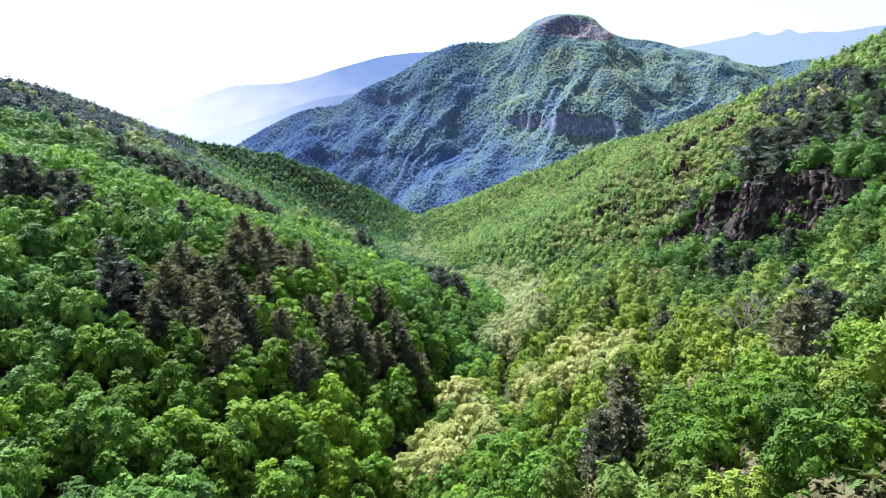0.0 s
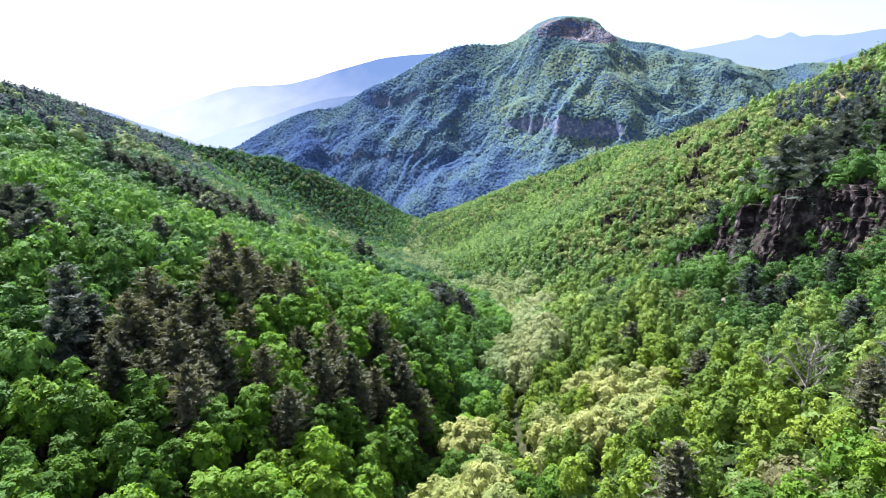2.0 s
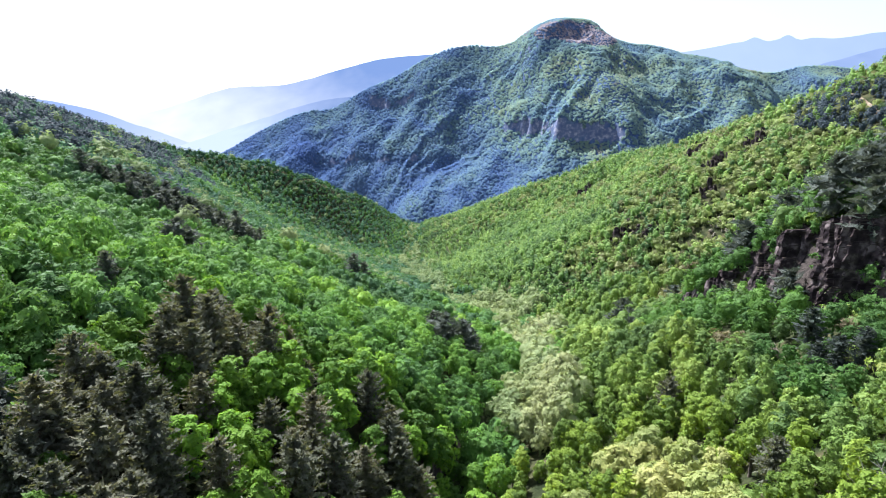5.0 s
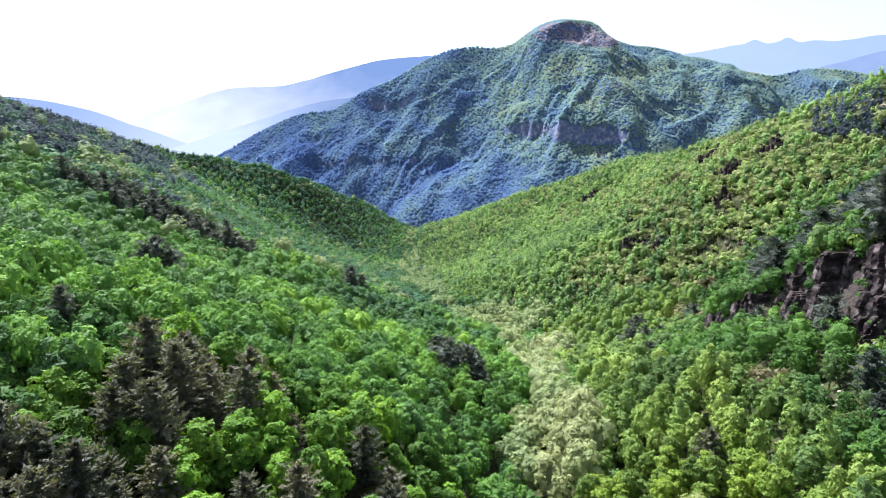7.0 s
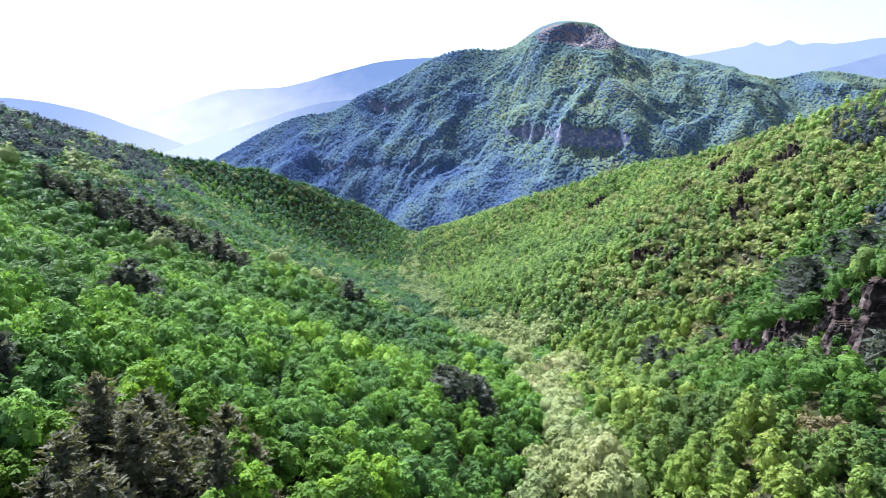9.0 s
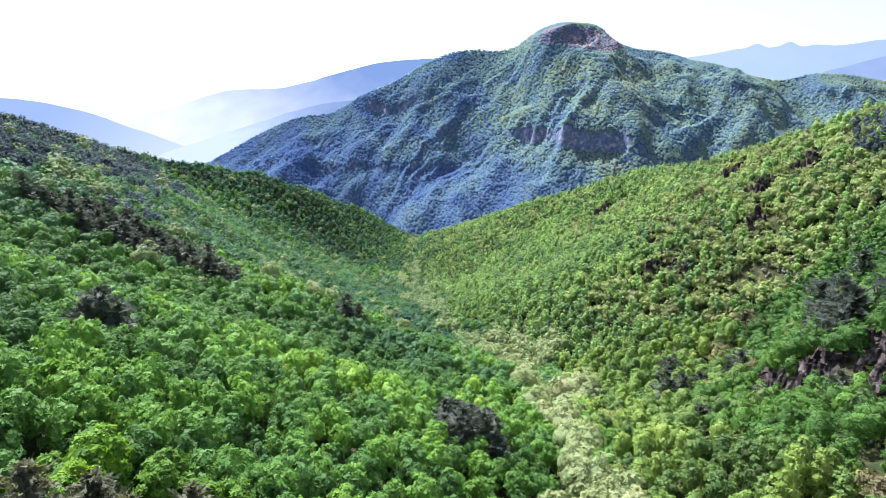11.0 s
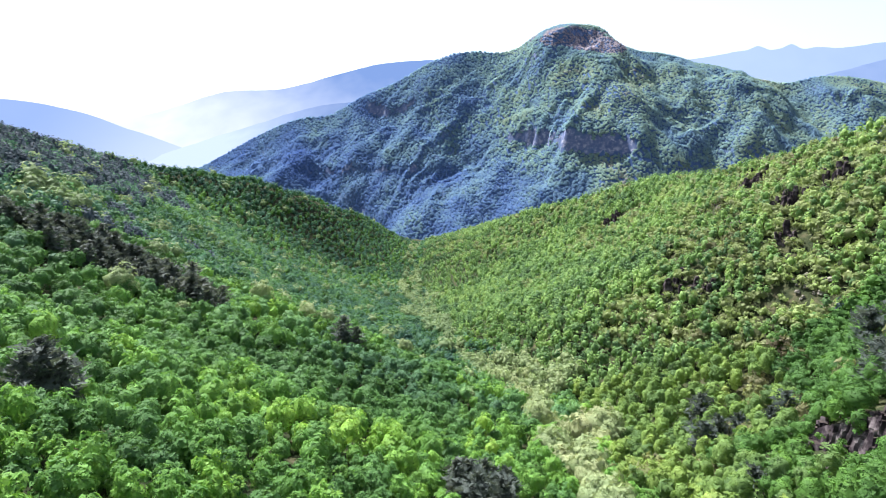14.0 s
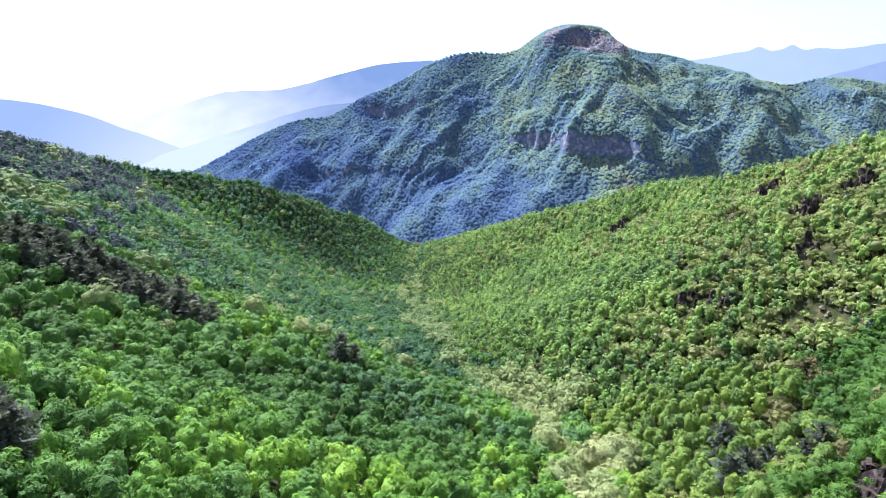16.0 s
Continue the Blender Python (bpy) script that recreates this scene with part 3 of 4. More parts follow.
ROCKY = [(76, 156, 22, 20), (92, 142, 20, 18), (73, 203, 13, 18), (148, 398, 10, 11), (129, 388, 8, 9), (142, 351, 9, 10), (158, 350, 11, 12), (121, 301, 9, 10), (99, 360, 7, 8),
         (90, 333, 9, 9), (130, 329, 9, 9), (109, 302, 8, 8), (111, 483, 11, 12), (87, 264, 7, 7), (129, 322, 8, 8)]

CLEARINGS = [(41.5, 80.5, 3.6, 5.5), (199, 332, 2.5, 5), (196, 322, 3, 6), (193, 312, 2.5, 5), (46.5, 84, 3, 4), (61, 150, 2.5, 3), (61.5, 139, 2, 3), (122, 298, 3.3, 4.4), (132, 395, 3.3, 4.4), (151, 398, 3.9, 4.4), (106, 491, 3.9, 5), (144, 353, 3.3, 4.4), (163, 352, 3.3, 4.4), (91, 337, 2.8, 3.9), (158, 299, 2.8, 3.9), (126, 361, 2.2, 3.3), (165, 325, 2.2, 3.3)]        # kept free of trees so the camera sees rocks, track and bare trees

spacing = 3.75
gx, gy = np.meshgrid(np.arange(-345, 300, spacing), np.arange(-50, 880, spacing))
x = (gx + spacing * 0.5 * (np.arange(gx.shape[0])[:, None] % 2)).ravel() + rng.uniform(-1.6, 1.6, gx.size)
y = gy.ravel() + rng.uniform(-1.6, 1.6, gx.size)
inside = ((np.abs(x + 5) < 45 + 0.76 * np.maximum(y, 0)) | (np.abs(x) < 150)) & (x > curve(y, ALONG, LEFT_X) - 25) & (x < curve(y, ALONG, RIGHT_X) + 22)
x, y = x[inside], y[inside]
again = (np.hypot(x + 5, np.maximum(y - 100, 0)) > np.where(x < 0, 300, 205)) & (y < 540) & (np.abs(x + 5) < 40 + 0.76 * y)           # far trees closer set, and shrunk below, to fit the camera's view
x, y = np.append(x, x[again] + rng.uniform(1.2, 2.6, again.sum())), np.append(y, y[again] + rng.uniform(-1.9, 1.9, again.sum()))
off = x - stream_x(y)
pine = (near_spot(x, y, PINE_STANDS) + 0.7 * fractal(x, y, 16, 2) > 0.3) & (rng.random(len(x)) < np.where(x < -150, 0.25, np.where(y < 140, 0.7, np.where((x > 50) & (y < 250), 0.13, 0.8))))
willow = (near_spot(x, y, WILLOW_STANDS) + 0.3 * fractal(x, y, 10, 2) > 0.25) | ((np.abs(x - curve(y, WILLOW_Y, WILLOW_X)) < np.where(y > 240, 8, 6) + np.where(y > 240, 20, 8) * fractal(x, y, 34, 2)) & (y > 140) & (rng.random(len(x)) < np.where(y > 360, 0.36, 0.92)))
rocky = near_spot(x, y, ROCKY) + 0.4 * fractal(x, y, 12, 2)
right = off > 12 + 10 * fractal(x, y, 40, 2)
dry = right & (y > 220) & (fractal(x, y, 45, 3) + 0.0024 * (x - 90) > -0.04)
odd = rng.random(len(x))
kind = np.where(right, "oak", "green").astype("<U8")
kind[right & (odd < 0.2) & (y < 150) & (x > 58)] = "green"
kind[dry & (odd < 0.3)] = "scrub"
kind[right & (near_spot(x, y, DRY) + 0.8 * fractal(x, y, 22, 2) > 0.2) & (odd < 0.55)] = "scrub"
kind[(rocky > 0.15) & (odd < np.where(y < 185, 0.45, 0.75))] = "scrub"
kind[right & (odd > 0.988) & (y < 220)] = "pine"
# dark beech kind on dark ground; on the right it stands for shade
deep = ((y < 108 + 24 * fractal(x, y, 30, 2)) & (x < 14)) | (right & (x > 57 + 14 * fractal(x, y, 30, 2)) & (y > 112) & (y < 225)) | (right & (y <= 60))
kind[deep & (odd < np.where(y <= 60, 0.6, np.where(x > 36, 0.75, 0.7)))] = "beech"
kind[right & (y <= 60) & (odd > 0.86)] = "scrub"
kind[~right & (y > 265 + 70 * fractal(x, y, 50, 2)) & (odd > 0.5) & (near_spot(x, y, BRIGHT_STANDS) < 0)] = "ash"
kind[~right & (y > 170) & (odd < 0.16)] = "beech"
kind[~right & (y > 260) & (odd > 0.98)] = "willow"
rim = (x > 64) & (y > 120) & (y < 285) & (x > np.where(y > 192, 0.36, 0.5) * y)          # the dark shoulder above the cliff
kind[rim] = np.where(odd[rim] < 0.84, "beech", np.where(odd[rim] < 0.9, "scrub", "pine"))
kind[right & (x > 55) & (y > 120) & (y < 262) & (odd > 0.91)] = "pine"
crest = (x < -150) & (near_spot(x, y, PINE_STANDS) > -0.1)
kind[crest & (odd < 0.8)] = "ash"
kind[crest & (odd < 0.6)] = "pine"
kind[pine] = "pine"
kind[willow & ~pine] = "willow"
keep = ~((rocky > 0.4) & (odd > np.where(y > 220, 0.42, 0.7)))
brook = np.abs(x - curve(y, BROOK_Y, BROOK_X))
keep &= ~((brook < 1.2) & (y > 130) & (y < 300)) & ~((brook < 0.9) & (y > 96) & (y < 136))
keep &= near_spot(x, y, CLEARINGS) < 0
x, y, kind, rocky = x[keep], y[keep], kind[keep], rocky[keep]
# trees that stand out
MARKS = [(1.3, 86.4, "willow"), (-5.0, 90.0, "willow"), (6.0, 112.0, "willow"), (18.0, 108.0, "willow"), (34.5, 55.0, "pine"), (-24.6, 85.0, "beech"), (20.0, 62.0, "pine"), (-5.0, 118.0, "beech"),
         (-6.0, 74.0, "green"), (1.0, 73.0, "willow"), (7.0, 78.0, "willow"), (-3.0, 66.0, "beech"), (2.0, 64.0, "green"), (10.0, 70.0, "oak")]
for mx_, my_, mk in MARKS:
    i = np.argmin(np.hypot(x - mx_, y - my_))
    x[i], y[i], kind[i] = mx_, my_, mk
z = ground_z(x, y)
open_view = (z + 11 > 98 - 0.69 * y) & (y > 0)                    # ground that lies too deep under the flight line needs no fine leaves
size = rng.uniform(0.62, 1.16, len(x)) * np.where(kind == "scrub", rng.uniform(1.0, 1.75, len(x)), 1.0) * np.where((rocky > 0.3) & (y > 220), 0.62, 1.0)
size *= np.where((x > 20) & (y > 150), 1.2, np.where((x < 0) & (y > 150), 1.1, 1.0)) * np.where(kind == "pine", np.where(y > 200, 0.95, 0.98), 1.0) * np.where((y < 62) & (x > 0), 1.02, 1.0) * np.where((y < 150) & (x < 8) & (x > -90), 1.3, np.where((y < 150) & (x < 90), 1.05, 1.0)) * np.where((kind == "pine") & (y < 150), 0.85, 1.0) * np.where(kind == "willow", np.where(y > 140, 1.5, 1.25), 1.0)
for mx_, my_, mk in MARKS:
    if mk == "willow":
        size[np.argmin(np.hypot(x - mx_, y - my_))] = 1.45
size *= np.where((x < -150) & (y > 250), 1.2, np.where((x > 84) & (y > 120) & (y < 285) & (x > 0.4 * y), 1.3, 1.0))        # tall trees on the crest and above the cliff
turn = rng.uniform(0, 2 * math.pi, len(x))
shape = rng.integers(0, VARIANTS, len(x))
hue = rng.random(len(x))
# tints by zone, with shade put in round the cliff (x > 52)
hue = np.clip(hue + 0.45 * np.clip(near_spot(x, y, BRIGHT_STANDS), 0, 1) - 0.3 * ((x < 0) & (y > 150)) + 0.65 * ((x > 16) & (x < 45 + 8 * fractal(x, y, 14, 2)) & (y > 70) & (y < 165)) + 0.15 * ((x > 47) & (x <= 57) & (y > 80) & (y < 115)) - 0.6 * ((x > 6) & (y <= 66)) - 0.42 * ((x > 52) & (y > 112) & (y < 225)) - 0.5 * ((x > 64) & (y > 120) & (y < 285) & (x > np.where(y > 192, 0.36, 0.5) * y)), 0, 1)
hue = np.clip(hue + np.where((x < 0) & (y > 190), 0.8 * fractal(x + 60, y, 42, 3), 0), 0, 1)           # darker and lighter stands up the far side
hue = np.where((kind == "willow") & (y > 140), np.where(x > 15, 0.2 + hue * 0.7, 0.5 * hue), hue)
hue = np.where((kind == "pine") & ((x > 50) | (x < -60)), hue * 0.3 + np.where(x < -60, 0.25, 0), hue)
hue = np.where((x < -150) & (near_spot(x, y, PINE_STANDS) > 0), hue * 0.25, hue)        # the crest's tint is darkened to stand for its shade
reach = np.hypot(x + 5, np.maximum(y - 100, 0))                   # from the end of the flight line
size *= np.where(reach > np.where(x < 0, 300, 205), 0.8, 1.0)
lod = np.where(~open_view | (np.abs(x + 5) > 40 + 0.76 * np.maximum(y, 0)), 5, np.where(reach < 92, 1, np.where(reach < np.where(x < 0, 255, 215), 2, 3)))
single = open_view & (y > 4) & (y < 138) & (np.abs(x + 2) < 46 + 10 * (y < 60)) & ((x > 4) | (y > 55)) & (x - 4 < y * 1.1)


def planted(sel, k):
    """All chosen trees of a kind as arrays."""
    V, F, T, n = [], [], [], 0
    for s in range(VARIANTS):
        for l in (1, 2, 3, 5):
            idx = np.where(sel & (shape == s) & (lod == l))[0]
            if not len(idx):
                continue
            tv, tf = templates[(k, s, l)]
            if l < 2 and k != "scrub":
                tv, tf = joined((tv, tf), *WOOD[k](s, False))
            c, sn = np.cos(turn[idx])[:, None] * size[idx][:, None], np.sin(turn[idx])[:, None] * size[idx][:, None]
            tall = size[idx] * (0.9 + 0.25 * hue[idx])
            v = np.stack([c * tv[:, 0] - sn * tv[:, 1] + x[idx][:, None], sn * tv[:, 0] + c * tv[:, 1] + y[idx][:, None],
                          tall[:, None] * tv[:, 2] + z[idx][:, None]], -1)
            V.append(v.reshape(-1, 3))
            F.append((tf[None] + (np.arange(len(idx)) * len(tv))[:, None, None]).reshape(-1, 3) + n)
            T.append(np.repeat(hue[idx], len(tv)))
            n += len(idx) * len(tv)
    return np.concatenate(V), np.concatenate(F), np.concatenate(T)


FORESTS = {"green": ("broadleaf_forest", "dense fresh green broadleaf forest on the valley sides"),
           "beech": ("beech_wood", "deep green beech wood on the lower slope"),
           "ash": ("ash_wood", "mixed broadleaf wood on the far slope, haze in its grey-green leaves"),
           "oak": ("oak_forest", "yellow-green young oak wood on the sunny slope"),
           "willow": ("willow_thicket", "pale cream-green flowering willows along the stream"),
           "pine": ("pine_wood", "dark brownish pines in scattered stands"),
           "scrub": ("scrub", "dry olive and brown scrub among rocks")}
for k, (name, label) in FORESTS.items():
    rest = (kind == k) & ~(single & (kind != "scrub"))
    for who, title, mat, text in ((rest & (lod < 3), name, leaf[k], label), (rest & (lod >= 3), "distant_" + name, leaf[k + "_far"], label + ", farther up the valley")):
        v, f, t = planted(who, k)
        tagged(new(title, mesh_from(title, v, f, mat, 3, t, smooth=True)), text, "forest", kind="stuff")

# single trees nearest the flight line
TREES = {"green": ("broadleaf_tree", "fresh green broadleaf tree with a rounded leafy crown", "broadleaf trees"),
         "beech": ("beech_tree", "deep green beech with a dense rounded crown", "beeches"),
         "oak": ("oak_tree", "yellow-green young oak with an airy spring crown", "oaks"),
         "willow": ("willow_tree", "pale cream willow in flower beside the stream", "willows"),
         "pine": ("pine_tree", "dark pine with drooping grey-brown boughs", "pines")}
originals = {}
for i in np.where(single & (kind != "scrub"))[0]:
    k, s, fine = str(kind[i]), int(shape[i]), 4 if x[i] > 0 and y[i] < 72 else 0
    m = pose(x[i], y[i], z[i], 0, 0, math.degrees(turn[i])) @ Matrix.Scale(float(size[i]), 4)
    name, label, group = TREES[k]
    if (k, s, fine) not in originals:
        tree = tagged(new(name), label, "tree", group)
        tv, tf = templates[(k, s, fine)]
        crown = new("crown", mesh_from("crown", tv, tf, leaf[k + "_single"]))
        crown.parent = tree
        woods = WOOD[k](s)
        for j, (wv, wf) in enumerate(woods):
            piece = new("trunk" if j == 0 else "limb", mesh_from("trunk" if j == 0 else "limb", wv, wf, PINE_BARK if k == "pine" else BARK, smooth=True))
            piece.parent = tree
        originals[(k, s, fine)] = tree
        tree.matrix_basis = m
    else:
        base = originals[(k, s, fine)]
        kept, base.scale = base.scale.copy(), (1, 1, 1)
        copy_thing(base, m)
        base.scale = kept

# bare grey trees among the oaks
GREY_BARK = bark("grey_bark", (0.16, 0.14, 0.125), (0.36, 0.33, 0.30))


def bare_tree(seed):
    r = np.random.default_rng(seed)
    tree = tagged(new("bare_tree"), "leafless pale grey tree with many thin branches", "tree", "bare trees")
    v, f = tube([(0, 0, -0.8), (0.05, 0, 1.5), (0.2, 0.1, 4.0), (0.1, 0.3, 7.2)], [0.26, 0.19, 0.12, 0.03], 7)
    trunk = new("trunk", mesh_from("trunk", v, f, GREY_BARK, smooth=True))
    trunk.parent = tree
    for k in range(16):
        w, z0, ln = 2.4 * k + r.random(), 1.8 + 0.3 * k, (2.9 - 0.1 * k) * r.uniform(0.8, 1.15)
        d = np.array([math.cos(w), math.sin(w), 0.75])
        pieces = [tube([(0.1, 0.08, z0), np.array([0.1, 0.08, z0]) + d * ln * 0.5 + (0, 0, 0.12), np.array([0.1, 0.08, z0]) + d * ln + (0, 0, 0.45)], [0.07, 0.045, 0.015], 5)]
        for j in range(4):
            s_ = 0.35 + 0.16 * j
            o = np.array([0.1, 0.08, z0]) + d * ln * s_ + np.array([0, 0, 0.2 * s_])
            t_ = d + r.normal(size=3) * 0.7 + np.array([0, 0, 0.4])
            pieces.append(tube([o, o + t_ * 0.4, o + t_ * 0.75 + (0, 0, 0.1)], [0.03, 0.02, 0.01], 4))
        v, f = joined(*pieces)
        limb = new("limb", mesh_from("limb", v, f, GREY_BARK, smooth=True))
        limb.parent = tree
    return tree


for k, (bx, by) in enumerate([(42.0, 80.0), (40.0, 84.5), (46.5, 85.0)]):
    bare_tree(60 + k).matrix_basis = pose(bx, by, float(ground_z(bx, by)), 0, 0, 70 * k) @ Matrix.Scale(1.15 - 0.1 * k, 4)

# undergrowth between the trees
ux, uy = np.meshgrid(np.arange(-200, 215, 4.4), np.arange(-48, 420, 4.4))
ux, uy = ux.ravel() + rng.uniform(-2, 2, ux.size), uy.ravel() + rng.uniform(-2, 2, ux.size)
sel = (np.abs(ux + 5) < 50 + 0.7 * np.maximum(uy, 25)) & ((uy > 20) | ((ux > -12) & (ux < 66))) & (np.abs(ux - curve(uy, BROOK_Y, BROOK_X)) > 3.2) & (rng.random(len(ux)) < np.where(ux > 10, np.where(uy < 80, 0.95, np.where((ux < 60) & (uy < 160), 0.7, 0.4)), 0.2) * (uy < 190))
x, y = ux[sel], uy[sel]
z, size, turn = ground_z(x, y), rng.uniform(0.6, 1.4, len(x)) * np.where((x > 10) & (y > 200), 1.3, 1.0), rng.uniform(0, 6.28, len(x))
shape, hue = rng.integers(0, VARIANTS, len(x)), rng.random(len(x))
lod = np.where(np.hypot(x + 5, np.maximum(y - 100, 0)) < 120, 2, 3)
under = x > stream_x(y) + 8
for name, who, mat, label in (("undergrowth", ~under, "green", "green bushes filling the gaps between trees"), ("bushes", under, "oak", "yellow-green bushes between the young oaks")):
    v, f, t = planted(who, "scrub")
    tagged(new(name, mesh_from(name, v, f, leaf[mat], 3, t)), label, "bushes", kind="stuff")

# bushes that hold on the cliff's ledges
spots = [(x0 - lean * q - 5.4 + 4.6 * t, y0 + q, height(x0 - lean * q - 7.5, y0 + q) * (1 - t) + height(x0 - lean * q + 3.6, y0 + q) * t - 0.6)
         for x0, y0, lean, half, _ in CLIFFS for q, t in zip(rng.uniform(-0.9, 0.9, int(half * 0.9)) * half, rng.uniform(0.05, 0.75, int(half * 0.9)))]
x, y, z = np.array(spots).T
size, turn, shape, hue, lod = rng.uniform(0.25, 0.6, len(x)), rng.uniform(0, 6.28, len(x)), rng.integers(0, VARIANTS, len(x)), 0.3 * rng.random(len(x)), np.full(len(x), 1)
v, f, t = planted(x > 0, "scrub")
tagged(new("ledge_bushes", mesh_from("ledge_bushes", v, f, leaf["beech"], 3, t)), "small green bushes rooted on the cliff's ledges", "bushes", kind="stuff")

# the mountain's woods: crowns one against the next, leaning out with the slope, bare rock on the cliffs
step = 4.8
mx, my = np.meshgrid(np.arange(-640, 1130, step), np.arange(985, 1512, step))
mx, my = mx.ravel() + rng.uniform(-2.2, 2.2, mx.size), my.ravel() + rng.uniform(-2.2, 2.2, mx.size)
mz = mountain_z(mx, my)
sx, sy = (mountain_z(mx + 1.5, my) - mz) / 1.5, (mountain_z(mx, my + 1.5) - mz) / 1.5
slope = np.hypot(sx, sy)
again = np.where((slope > 0.9) & (slope < 2.6))[0]                # steep ground takes more trees to the metre of plan
ax_, ay_ = mx[again] + rng.uniform(-2.5, 2.5, len(again)), my[again] + rng.uniform(-2.5, 2.5, len(again))
mx, my, sx, sy, slope = np.append(mx, ax_), np.append(my, ay_), np.append(sx, sx[again]), np.append(sy, sy[again]), np.append(slope, slope[again])
mz = mountain_z(mx, my)
bare = ((mx - 285) / 112) ** 2 + ((mz - 300) / 34) ** 2 + 0.9 * fractal(mx, my, 60, 3) < 0.85
# a hollow with smaller crowns and a greener tint
green_hollow = ((mx - 330) / 60) ** 2 + ((mz - 175) / 46) ** 2 + 1.2 * fractal(mx, my, 50, 3) < 0.7
ok = (slope < 2.5) & (mz > np.where(mx < -150, -60, -93))
mx, my, mz, sx, sy, slope, bare, green_hollow = (q[ok] for q in (mx, my, mz, sx, sy, slope, bare, green_hollow))
RIM = 5
nrm = np.stack([-0.5 * sx, -0.5 * sy, np.ones(len(mx))], -1)
nrm /= np.linalg.norm(nrm, axis=1)[:, None]
e1 = np.cross(nrm, np.array([0.0, 1.0, 0.0]))
e1 /= np.linalg.norm(e1, axis=1)[:, None]
e2 = np.cross(nrm, e1)
fir = rng.random(len(mx)) < np.clip(0.2 + 0.3 * np.clip((slope - 1.0) / 0.8, -0.6, 1) + 1.5 * fractal(mx, my, 80, 3) + 0.3 * (mz < 60) * (mx < 180), 0.04, 0.92) * np.where(green_hollow | bare, 0.15, 1.0)        # stands of dark firs among the broadleaves, thickened low on the left for shade
wide = np.where(fir, rng.uniform(2.4, 3.3, len(mx)), rng.uniform(2.8, 4.3, len(mx))) * np.where(green_hollow | bare, 0.7, 1.0)
high = wide * np.where(fir, rng.uniform(0.6, 0.95, len(mx)), rng.uniform(0.45, 0.75, len(mx)))
at = np.stack([mx, my, mz + 1.3], -1)
spin = rng.uniform(0, 6.28, len(mx))
rings = []
for k in range(RIM):
    w = spin + 2 * math.pi * k / RIM
    q = wide * rng.uniform(0.7, 1.3, len(mx))
    rings.append(at + e1 * (np.cos(w) * q)[:, None] + e2 * (np.sin(w) * q)[:, None] + nrm * (np.where(fir, -0.6, -0.5) * wide * rng.uniform(0, 1, len(mx)))[:, None])
rings.append(at + nrm * high[:, None] + e1 * (wide * rng.uniform(-0.3, 0.3, len(mx)))[:, None])
V = np.stack(rings, 1).reshape(-1, 3)
tf = [(k, (k + 1) % RIM, RIM) for k in range(RIM)]
F = (np.array(tf)[None] + (np.arange(len(mx)) * (RIM + 1))[:, None, None]).reshape(-1, 3)
low = np.clip((110 - mz) / 110, 0, 1) * np.clip((260 - mx) / 160, 0, 1)             # shade of the deep lower left flank, put into the tint
# haze in the tint too: bluer to the left, greener to the right
broad = -0.28 * low + np.clip((mx + 120) / 450, 0, 1) * 0.5 + 0.42 * fractal(mx, mz, 90, 3) + 0.2 * green_hollow - 0.25 * np.clip((-mx - 40) / 350, 0, 1)
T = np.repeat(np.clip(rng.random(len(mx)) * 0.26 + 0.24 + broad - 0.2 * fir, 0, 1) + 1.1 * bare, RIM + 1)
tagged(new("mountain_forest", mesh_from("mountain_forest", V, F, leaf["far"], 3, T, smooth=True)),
       "hazy blue-green forest covering the mountain's flanks", "forest", kind="stuff")


# ---- rock ----
def part(name, mesh, parent, label=""):
    ob = new(name, mesh)
    ob.parent = parent
    return tagged(ob, label)


def block(seed, mat, wide=1.0, tall=1.0, around=11, rows=7, rough=0.3):
    """A weathered block of cracked rock: ledges and clefts cut into a leaning pillar."""
    r = np.random.default_rng(seed)
    v, f = [], []
    sector = r.uniform(0.75, 1.2, 5)
    ox, oy = r.normal(size=2) * 0.05 * wide
    for i in range(rows + 1):
        h = -0.4 + 1.4 * i / rows
        if i % 2:
            sector = np.clip(sector + r.normal(size=5) * rough * 0.55, 0.55, 1.3)
        taper = (1.0 - 0.34 * max(h, 0) ** 3) * r.uniform(0.86, 1.1)
        for k in range(around):
            a = 2 * math.pi * (k + 0.25 * r.random()) / around
            q = 0.5 * wide * taper * sector[int(5 * k / around)] * r.uniform(0.9, 1.1)
            v.append((math.cos(a) * q + ox * i, math.sin(a) * q + oy * i, tall * (h + r.uniform(-0.05, 0.05))))
    v.append((ox * rows, oy * rows, tall * 1.02))
    for i in range(rows):
        for k in range(around):
            a, b = i * around + k, i * around + (k + 1) % around
            f += [(a, b, b + around), (a, b + around, a + around)]
    top = rows * around
    f += [(top + k, top + (k + 1) % around, len(v) - 1) for k in range(around)]
    return mesh_from("rock_block", np.array(v), np.array(f), mat)


